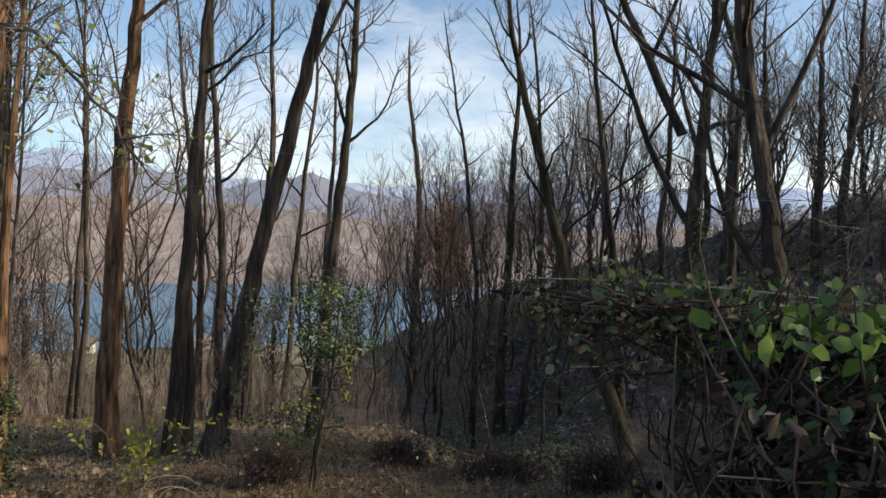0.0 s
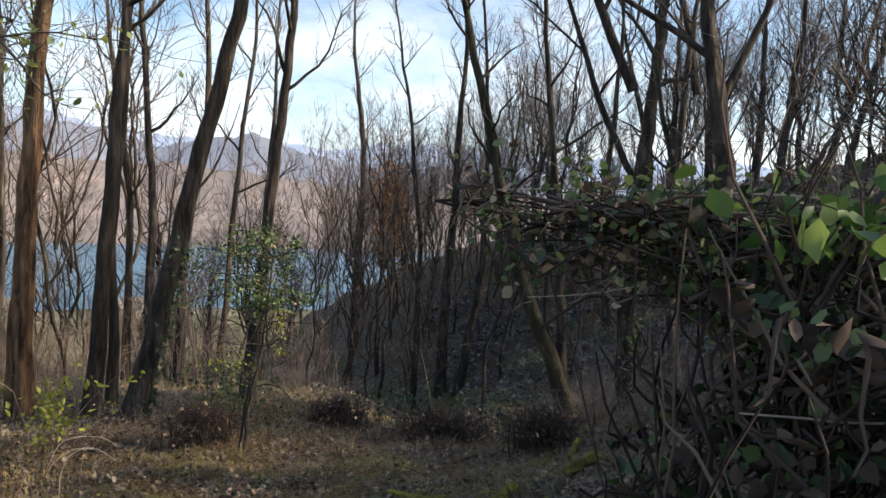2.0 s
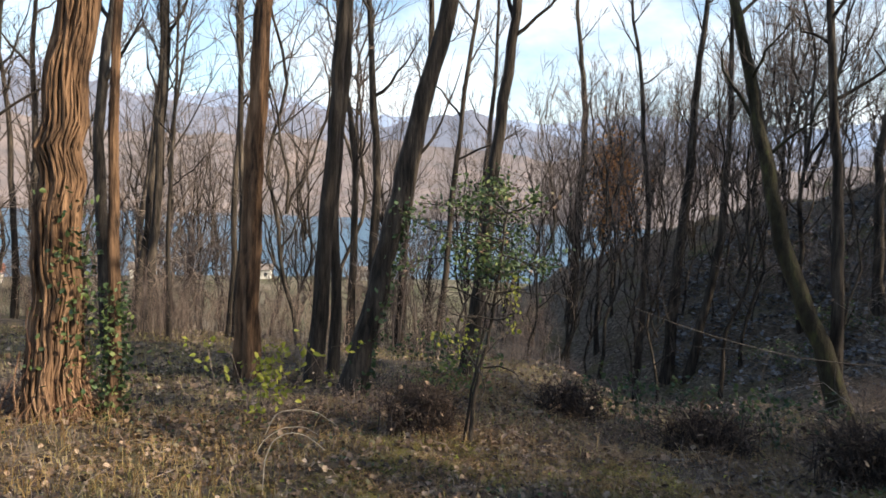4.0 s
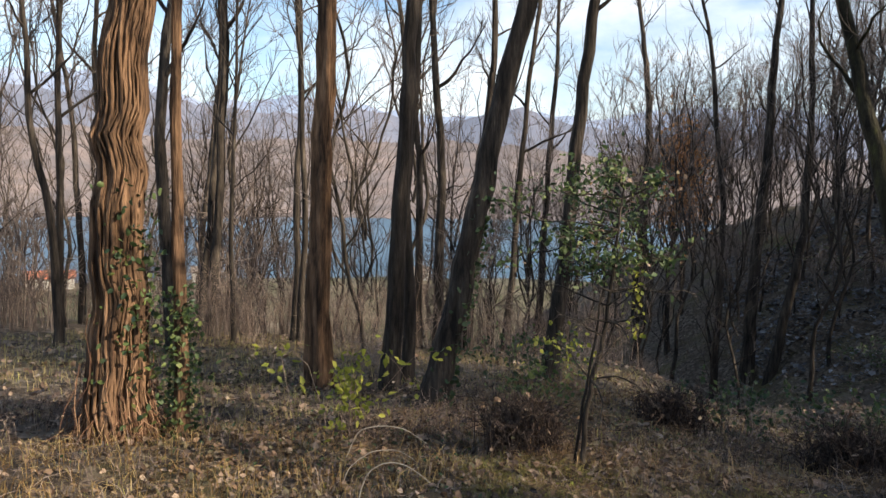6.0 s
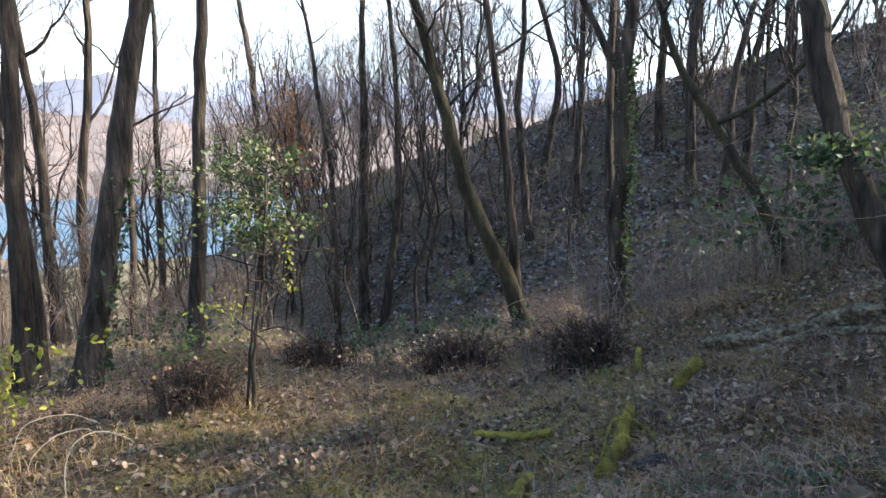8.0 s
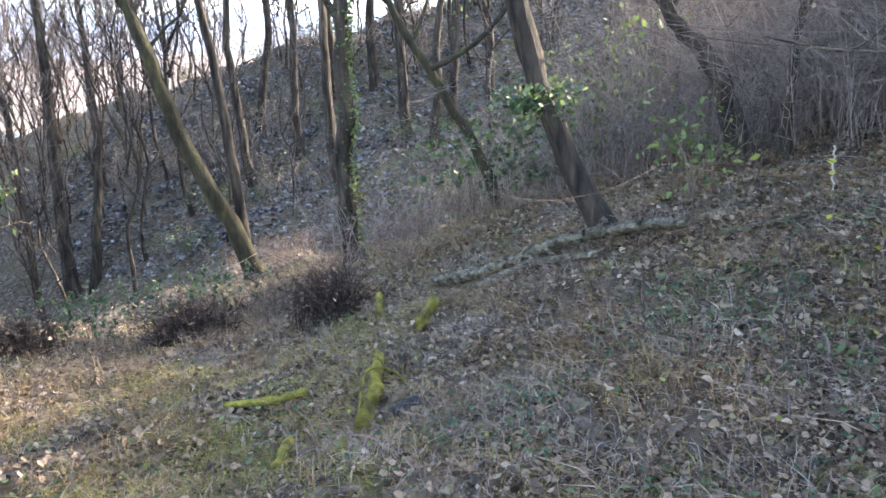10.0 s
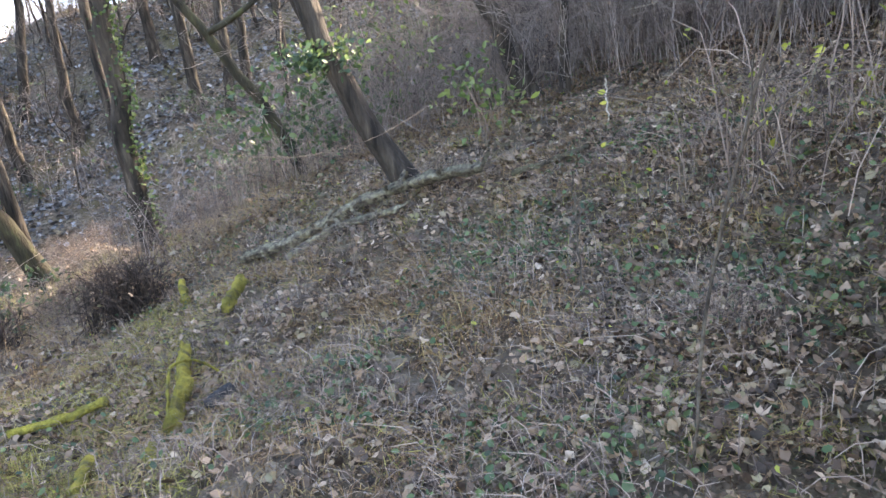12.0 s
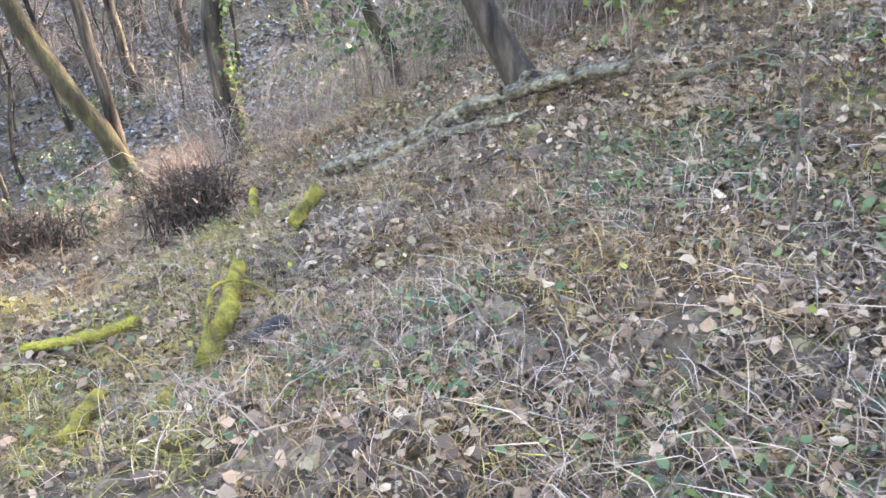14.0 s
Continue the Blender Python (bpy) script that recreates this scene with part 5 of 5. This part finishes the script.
# bare sticks that reach across the way
bare_stick("bare_branch", [(3.0, 1.75, 0.72), (2.6, 2.1, 0.76), (2.1, 2.6, 0.79), (1.72, 2.93, 0.8)], 0.0028, 0.0015, "pale bare branch reaching out of the bramble bank", "branch", DEADWOOD, seed=8, twigs=3)
bare_stick("bare_branch", [on_ground(0.85, 2.36), (0.72, 2.28, 0.35), (0.55, 2.14, 0.85), (0.42, 2.02, 1.2), (0.33, 1.94, 1.46)], 0.0055, 0.003, "leaning thin grey stem that holds up the brambles", "branch", DEADWOOD, seed=9, wobble=0.003, twigs=3)
bare_stick("bare_branch", on_slope((1.27, 2.23), (1.45, 2.16), (1.67, 2.08), 0.012), 0.003, 0.002, "thin pale stick lying on leaf litter", "branch", STICK, seed=13, wobble=0.001)
bare_stick("bare_branch", [(1.1, 1.75, 1.33), (0.83, 1.9, 1.3), (0.6, 2.05, 1.23), (0.5, 2.11, 1.2), (0.38, 2.17, 1.19)], 0.0028, 0.0014, "pale bare twig reaching out of the bramble bank", "branch", STICK, seed=23, wobble=0.003, twigs=2)
bare_stick("bare_branch", [(0.95, 1.38, 1.09), (0.7, 1.33, 1.1), (0.5, 1.3, 1.12)], 0.0025, 0.0015, "pale bare twig reaching out of the bramble bank", "branch", STICK, seed=24, wobble=0.002)
bare_stick("bare_branch", [(1.0, 1.5, 1.42), (0.7, 1.8, 1.45), (0.45, 2.0, 1.46), (0.28, 2.2, 1.46)], 0.0028, 0.002, "pale bare twig under the bramble roof", "branch", STICK, seed=25, wobble=0.003)
bare_stick("bare_branch", [(4.9, 3.9, 1.9), (4.3, 3.95, 1.45), (3.95, 4.0, 1.25), (3.4, 4.3, 1.4)], 0.016, 0.006, "dark crooked dead branch", "branch", BARK, seed=14, twigs=6)
bare_stick("bare_branch", [(1.02, 2.6, 0.9), (0.83, 2.72, 0.89), (0.57, 2.81, 0.92), (0.38, 2.83, 0.98), (0.26, 2.81, 0.95), (0.06, 2.78, 0.93), (-0.14, 2.78, 0.94), (-0.3, 2.77, 0.99)], 0.0009, 0.0007, "long thin bare branch curving out of the bramble bank", "branch", TWIG, seed=28, wobble=0.003, n=26, twigs=4)
bare_stick("bare_branch", [(1.95, 2.5, 1.21), (1.79, 2.9, 1.23), (1.7, 3.1, 1.26), (1.57, 3.34, 1.3), (1.43, 3.55, 1.35)], 0.004, 0.002, "pale bare branch over the leaf litter", "branch", DEADWOOD, seed=29, wobble=0.004, twigs=2)
bare_stick("dry_stalk", [on_ground(1.93, 4.1), (1.95, 4.12, 0.0), (1.97, 4.13, 0.12)], 0.007, 0.005, "upright broken grey stalk", "stalk", DEADWOOD, seed=15)
bare_stick("dry_stalk", [on_ground(1.87, 3.25), (1.88, 3.27, 0.18), (1.86, 3.26, 0.45)], 0.005, 0.004, "upright dry brown stalk on leaf litter", "stalk", DEADWOOD, seed=16, twigs=3)
bare_stick("dry_stalk", [on_ground(3.75, 3.97), (3.8, 4.0, 0.5), (3.86, 4.03, 0.66)], 0.007, 0.006, "broken white stalk by the brush", "stalk", STICK, seed=17)
bare_stick("arching_stem", [on_ground(-2.31, 5.63), (-2.3, 5.64, -0.5), (-2.25, 5.66, -0.37), (-2.16, 5.7, -0.33), (-2.06, 5.74, -0.36), (-1.96, 5.77, -0.45)], 0.004, 0.002, "dead arching bramble stem over the grass", "stem", STICK, seed=18, n=20, wobble=0.002)
bare_stick("arching_stem", [on_ground(-3.13, 7.27), (-3.05, 7.31, -0.78), (-2.88, 7.38, -0.75), (-2.71, 7.45, -0.78), (-2.55, 7.5, -0.9)], 0.005, 0.002, "dead arching bramble stem", "stem", STICK, seed=19, n=20, wobble=0.002)
bare_stick("arching_stem", [on_ground(-2.72, 6.32), (-2.69, 6.34, -0.68), (-2.56, 6.39, -0.57), (-2.4, 6.45, -0.56), (-2.3, 6.49, -0.63)], 0.004, 0.002, "dead arching bramble stem", "stem", STICK, seed=20, n=20, wobble=0.002)


# the small shrub with yellow-green leaves at the tree foot, and other leafy clumps
def leafy_clump(name, at, spread3, n, sizes, material, label, stems=12, height=0.6):
    rng = np.random.default_rng(int(abs(at[0] * 100) + abs(at[1] * 37)))
    top = root_empty(name, on_ground(*at))
    p, r = arch_stems(rng, stems, (spread3[0] * 0.5, spread3[1] * 0.5), height, 7, 0.7, 0.004)
    for k in range(stems):
        t = Tubes()
        t.one(p[k], r[k], 5)
        part("stem", t.mesh("stem", STEM), top)
    pool = p[:, 2:].reshape(-1, 3)
    c = pool[rng.integers(0, len(pool), n)] + rng.normal(0, 1, (n, 3)) * np.array(spread3) * 0.35
    c[:, 2] = np.maximum(c[:, 2], 0.02)
    part("leaves", leaf_mesh("leaves", c, rng.uniform(*sizes, n), material, narrow=0.45), top)
    return tagged(top, label, "shrub")


leafy_clump("leafy_shrub", (-3.45, 7.75), (0.2, 0.2, 0.16), 190, (0.05, 0.1), YELLOW, "small shrub with yellow-green leaves by a trunk", 14, 0.75)
leafy_clump("leafy_shrub", (-2.1, 10.2), (0.3, 0.2, 0.12), 160, (0.05, 0.1), IVY_LIGHT, "low shrub with pale green leaves", 12, 0.5)
leafy_clump("fern_clump", (4.1, 5.3), (0.3, 0.25, 0.1), 150, (0.05, 0.1), IVY_LIGHT, "pale yellowing fern by the brush", 16, 0.75)
leafy_clump("leafy_shrub", (5.6, 7.4), (0.5, 0.5, 0.25), 260, (0.06, 0.12), IVY_LIGHT, "shrub with pale green leaves in the brush", 16, 1.9)
leafy_clump("leafy_shrub", (6.6, 5.2), (0.6, 0.5, 0.3), 260, (0.06, 0.12), IVY_LIGHT, "shrub with pale green leaves in the brush", 16, 2.1)
leafy_clump("bramble_sprig", (2.95, 2.75), (0.25, 0.2, 0.12), 16, (0.05, 0.09), YELLOW, "bramble sprig with a few yellow-green leaves", 10, 0.9)
leafy_clump("bramble_sprig", (3.4, 2.3), (0.3, 0.25, 0.2), 26, (0.05, 0.09), YELLOW, "tall bramble sprig with yellow-green leaves", 12, 1.5)
thin = thicket(95, 60, (0.4, 0.35), 0.7, STEM, "sprawling thin brown bramble canes", 50, YELLOW, (0.03, 0.06), 0.0035, 1.1)
put(thin, 2.7, 2.35, 0, 0.85)
put(thin, 3.3, 2.8, 200, 0.7)


# ---- ground cover ----
STUBBLE = mat("brown_stubble", [(0.15, (0.068, 0.045, 0.030)), (0.45, (0.203, 0.121, 0.063)), (0.75, (0.338, 0.223, 0.105)), (0.95, (0.446, 0.338, 0.149))], 1.5, (1, 1, 1), 0.9, 0, island=0.7, big=2.3, through_light=0.15)
MOSS_YELLOW = mat("yellow_moss_grass", [(0.15, (0.1, 0.085, 0.03)), (0.5, (0.26, 0.23, 0.06)), (0.85, (0.42, 0.36, 0.1))], 1.5, (1, 1, 1), 0.9, 0, island=0.6, big=2.0, through_light=0.2)
MOSS_DULL = mat("olive_moss_grass", [(0.15, (0.069, 0.062, 0.025)), (0.5, (0.200, 0.185, 0.056)), (0.85, (0.400, 0.338, 0.088))], 1.5, (1, 1, 1), 0.9, 0, island=0.6, big=2.0, through_light=0.2)

def scatter(n, box, keep=None, seed=1):
    rng = np.random.default_rng(seed)
    x, y = rng.uniform(box[0], box[1], n), rng.uniform(box[2], box[3], n)
    if keep is not None:
        ok = rng.uniform(0, 1, n) < keep(x, y)
        x, y = x[ok], y[ok]
    return np.stack([x, y, land(x, y)], 1), rng


def patchy(x, y, f=1.0, s=0.0):
    """Uneven clumps at two sizes."""
    v = np.sin(3.1 * f * x + 1.7 * f * y + s) * np.sin(2.3 * f * y - 1.9 * f * x + 2 * s) + 0.7 * np.sin(7.3 * f * x - 4.1 * f * y + s) * np.sin(6.1 * f * y + 3.7 * f * x)
    return np.clip(0.5 + 0.75 * v, 0.03, 1)


def litter_share(x, y):
    return np.clip(0.1 + 0.9 * step(-0.3, 1.5, x - 0.5 * (y - 2.6)), 0, 1) * (1 - 0.85 * step(2.2, 3.5, y - 0.3 * x)) * (0.6 + 0.4 * np.sin(x * 2.3 + 1) * np.sin(y * 1.9))


p, rng = scatter(90000, (-3.5, 5.5, 0.6, 7.5), litter_share, 21)
p[:, 2] += rng.uniform(0.0, 0.05, len(p))
tagged(new("leaf_litter", ragged_leaves("leaf_litter", p, rng.uniform(0.018, 0.068, len(p)), LITTER, flat=0.5)), "brown and grey fallen leaves covering the ground", "leaf litter", kind="stuff")
p, rng = scatter(36000, (-2.2, 3.6, 1.7, 5.2), None, 23)
p[:, 2] += rng.uniform(0.0, 0.02, len(p))
tagged(new("leaf_litter", leaf_mesh("leaf_litter", p, rng.uniform(0.006, 0.026, len(p)), LITTER, flat=0.3, narrow=0.6)), "crumbled brown leaf fragments and bark bits", "leaf litter", kind="stuff")
p, rng = scatter(70000, (-6.5, 5.0, 2.0, 11.0), lambda x, y: (1 - 0.8 * litter_share(x, y)) * (0.25 + 0.75 * patchy(x, y, 0.55, 0.9)), 24)
p[:, 2] += rng.uniform(0.0, 0.04, len(p))
tagged(new("leaf_litter", leaf_mesh("leaf_litter", p, rng.uniform(0.02, 0.065, len(p)), LITTER, flat=0.45, narrow=0.7)), "dry fallen leaves among the grass of the clearing", "leaf litter", kind="stuff")
p, rng = scatter(75000, (2, 32, 9, 42), lambda x, y: step(16.5, 19, 0.87 * x + 0.5 * y) * (0.3 + 0.7 * patchy(x, y, 0.35, 0.3)), 25)
p[:, 2] += rng.uniform(0.01, 0.08, len(p))
tagged(new("leaf_litter", leaf_mesh("leaf_litter", p, rng.uniform(0.1, 0.24, len(p)), LITTER_GREY, flat=0.5, narrow=0.72)), "blue-grey fallen leaves on the shaded hillside", "leaf litter", kind="stuff")
p, rng = scatter(30000, (-12, 26, 7, 36), None, 22)
p[:, 2] += rng.uniform(0.01, 0.05, len(p))
tagged(new("leaf_litter", leaf_mesh("leaf_litter", p, rng.uniform(0.05, 0.12, len(p)), LITTER, flat=0.6, narrow=0.72)), "fallen leaves thinly strewn on the slope", "leaf litter", kind="stuff")


def grass_share(x, y):
    return np.clip(0.25 + 0.75 * step(0.8, -0.9, x - 0.4 * (y - 3.5)), 0, 1) * (0.5 + 0.5 * np.sin(x * 1.7 + 0.5) * np.sin(y * 1.3 + 1.0))


def blades(name, n, box, keep, seed, height, material, label, r=0.0016, lean=0.9):
    p, rng = scatter(n, box, keep, seed)
    k = len(p)
    t = np.linspace(0, 1, 3)
    az, h, w = rng.uniform(0, 6.28, k), height * rng.uniform(0.3, 1.2, k), lean * height * rng.uniform(0.1, 1.0, k)
    q = np.stack([p[:, 0:1] + (np.cos(az) * w)[:, None] * t ** 1.5, p[:, 1:2] + (np.sin(az) * w)[:, None] * t ** 1.5, p[:, 2:3] - 0.01 + h[:, None] * np.sin(t * 1.9)[None]], -1)
    wide = np.stack([-np.sin(az), np.cos(az), rng.normal(0, 0.5, k)], -1)[:, None, :] * (np.array([1, 0.8, 0.15]) * r)[None, :, None]
    v = np.stack([q - wide, q + wide], 2).reshape(-1, 3)
    f = (np.arange(k) * 6)[:, None, None] + np.array([[0, 1, 3, 2], [2, 3, 5, 4]])[None]
    me = mesh_of(name, v, f.reshape(-1, 4), material)
    return tagged(new(name, me), label, "grass", kind="stuff")


def tufts(name, clumps, each, box, keep, seed, height, material, label, spread_r=0.06, r=0.0018):
    """Blades that stand in tufts."""
    p, rng = scatter(clumps, box, keep, seed)
    c = np.repeat(p, each, 0)
    big = np.repeat(rng.uniform(0.5, 1.3, len(p)), each)
    c[:, :2] += rng.normal(0, spread_r, (len(c), 2)) * big[:, None]
    c[:, 2] = land(c[:, 0], c[:, 1])
    k = len(c)
    t = np.linspace(0, 1, 3)
    az, h, w = rng.uniform(0, 6.28, k), height * rng.uniform(0.15, 0.95, k) * big, height * rng.uniform(0.3, 2.3, k) * big
    q = np.stack([c[:, 0:1] + (np.cos(az) * w)[:, None] * t ** 1.5, c[:, 1:2] + (np.sin(az) * w)[:, None] * t ** 1.5, c[:, 2:3] - 0.01 + h[:, None] * np.sin(t * 1.9)[None]], -1)
    wide = np.stack([-np.sin(az), np.cos(az), rng.normal(0, 0.5, k)], -1)[:, None, :] * (np.array([1, 0.8, 0.15]) * r)[None, :, None]
    v = np.stack([q - wide, q + wide], 2).reshape(-1, 3)
    f = (np.arange(k) * 6)[:, None, None] + np.array([[0, 1, 3, 2], [2, 3, 5, 4]])[None]
    return tagged(new(name, mesh_of(name, v, f.reshape(-1, 4), material)), label, "grass", kind="stuff")


def bare_share(x, y):
    return (1 - 0.6 * litter_share(x, y)) * patchy(x, y, 1.0, 0.4)


def moss_share(x, y):
    return np.clip(0.3 + 0.7 * step(1.2, -0.8, x - 0.4 * (y - 3.5)), 0, 1) * patchy(x, y, 0.8, 2.1)


blades("dry_grass", 70000, (-6.5, 3.8, 2.0, 9.5), lambda x, y: grass_share(x, y) * patchy(x, y, 0.7, 1.1), 31, 0.08, STRAW, "short dry yellow-green grass", 0.0022)
blades("dry_grass", 40000, (-1.0, 6.5, 2.2, 8.5), bare_share, 36, 0.05, STUBBLE, "short dull stubble between the leaves", 0.002, 2.0)
blades("dry_grass", 26000, (-12, 9, 8, 17), None, 32, 0.12, STRAW, "dry grass on the lower slope", 0.004)
tufts("moss_tufts", 4200, 40, (-2.5, 5.0, 2.0, 7.5), moss_share, 51, 0.06, MOSS_DULL, "olive moss and grass tufts")
tufts("moss_tufts", 1500, 44, (-1.6, 1.6, 4.2, 7.0), lambda x, y: patchy(x, y, 0.9, 0.8) * np.exp(-((x - 0.75 * (y - 4.9)) / 0.75) ** 2), 54, 0.06, MOSS_YELLOW, "yellow-green moss and grass along the fallen wood")
tufts("stubble_tufts", 4200, 34, (-2.0, 5.5, 2.0, 8.2), bare_share, 52, 0.085, STUBBLE, "brown stubble tufts on the slope", 0.08)
tufts("stubble_tufts", 900, 24, (-3, 9, 7.5, 13), None, 53, 0.16, STUBBLE, "brown stubble tufts on the lower slope", 0.14, 0.003)
blades("dead_stalks", 14000, (-6, 5, 1.5, 9), None, 33, 0.12, STEM, "thin dead brown stalks", 0.0017, 2.6)
blades("dead_stalks", 7000, (0.3, 6, 2.4, 8.5), None, 34, 0.1, STEM_GREY, "thin dead grey stalks", 0.0016, 2.4)
blades("dead_stalks", 16000, (0.2, 3.6, 2.4, 5.6), lambda x, y: patchy(x, y, 1.1, 2.6), 39, 0.09, STEM, "tangled reddish dead stems over the litter", 0.0014, 3.4)
blades("golden_stalks", 5200, (0.5, 2.2, 3.2, 5.0), lambda x, y: patchy(x, y, 1.3, 0.6) * np.exp(-((x - 1.35) / 0.34) ** 2 - ((y - 4.05) / 0.45) ** 2), 35, 0.09, STRAW_GOLD, "golden dead stalks", 0.002, 3.2)
blades("golden_stalks", 9000, (-3.0, 0.9, 5.9, 7.4), lambda x, y: patchy(x, y, 0.9, 0.2) * np.exp(-((y - 6.75 + 0.08 * x) / 0.35) ** 2), 38, 0.07, STRAW_GOLD, "strip of golden dry grass across the clearing", 0.002, 1.6)
blades("golden_stalks", 3200, (-5.2, -2.2, 4.8, 7.6), None, 37, 0.13, STRAW_GOLD, "tawny dry grass round the thick tree", 0.0022, 1.6)


def green_share(x, y):
    return np.clip(np.sin(x * 1.1 + 2.0) * np.sin(y * 1.4 + 0.6) + 0.25, 0, 1)


p, rng = scatter(13000, (-5, 6, 1.5, 12), green_share, 41)
p[:, 2] += rng.uniform(0.02, 0.09, len(p))
tagged(new("ground_ivy", leaf_mesh("ground_ivy", p, rng.uniform(0.012, 0.042, len(p)), IVY, flat=0.35)), "low green ivy and weeds in the litter", "ground ivy", kind="stuff")
p, rng = scatter(5200, (0.4, 3.6, 2.0, 4.6), lambda x, y: patchy(x, y, 0.9, 1.7) ** 2, 43)
p[:, 2] += rng.uniform(0.01, 0.07, len(p))
tagged(new("ground_ivy", leaf_mesh("ground_ivy", p, rng.uniform(0.015, 0.05, len(p)), IVY, flat=0.35)), "green ivy patches between the fallen leaves", "ground ivy", kind="stuff")
p, rng = scatter(420, (-4, 5, 1.6, 7.5), None, 42)
p[:, 2] += rng.uniform(0.02, 0.08, len(p))
tagged(new("yellow_weeds", leaf_mesh("yellow_weeds", p, rng.uniform(0.015, 0.04, len(p)), YELLOW, flat=0.4)), "scattered small yellow-green leaves", "weeds", kind="stuff")


# ---- houses on the shore ----
GREY_ROOF = mat("grey_brown_roof", [(0.3, (0.16, 0.13, 0.11)), (0.7, (0.3, 0.25, 0.21))], 1.0, (1, 1, 1), 0.9, 0)

def house(x, y, w, d, h, turn, label, wall=PLASTER, roof=None):
    top = root_empty("house", (x, y, -28.95))
    top.matrix_world = pose(x, y, -28.95, 0, 0, turn)
    bm = bmesh.new()
    bmesh.ops.create_cube(bm, size=1, matrix=Matrix.Translation((0, 0, h / 2 - 0.6)) @ Matrix.Diagonal((w, d, h + 1.2, 1)))
    me = bpy.data.meshes.new("wall")
    bm.to_mesh(me)
    bm.free()
    me.materials.append(wall)
    part("wall", me, top)
    e = 0.6
    v = [(-w / 2 - e, -d / 2 - e, h), (w / 2 + e, -d / 2 - e, h), (w / 2 + e, d / 2 + e, h), (-w / 2 - e, d / 2 + e, h), (-w / 2 - e, 0, h + d * 0.32), (w / 2 + e, 0, h + d * 0.32)]
    me = bpy.data.meshes.new("roof")
    me.from_pydata(v, [], [(0, 1, 5, 4), (2, 3, 4, 5), (0, 4, 3), (1, 2, 5), (3, 2, 1, 0)])
    me.materials.append(roof or GREY_ROOF)
    part("roof", me, top)
    n = max(2, int(w / 3))
    for s in range(max(1, int(h / 3))):
        for k in range(n):
            cx, cz = -w / 2 + (k + 0.5) * w / n, 1.6 + s * 2.9
            me = bpy.data.meshes.new("window")
            a, b, yy = 0.5, 0.7, -d / 2
            me.from_pydata([(cx - a, yy - 0.05, cz - b), (cx + a, yy - 0.05, cz - b), (cx + a, yy - 0.05, cz + b), (cx - a, yy - 0.05, cz + b),
                            (cx - a, yy + 0.1, cz - b), (cx + a, yy + 0.1, cz - b), (cx + a, yy + 0.1, cz + b), (cx - a, yy + 0.1, cz + b)], [],
                           [(0, 1, 2, 3), (4, 7, 6, 5), (0, 4, 5, 1), (1, 5, 6, 2), (2, 6, 7, 3), (3, 7, 4, 0)])
            me.materials.append(DARK_PANE)
            part("window", me, top)
    tagged(top, label, "house", "houses on the shore")


house(-180, 172, 13, 7, 3.6, 40, "long house with red roof by the lake", roof=ROOF)
house(-150, 207, 7, 6, 3.4, 30, "pale house with brown roof by the lake")
house(-116, 226, 6, 6, 3.2, 20, "pale lakeside house with brown roof")
house(-84, 240, 8, 6, 3.0, 15, "low pale lakeside house")
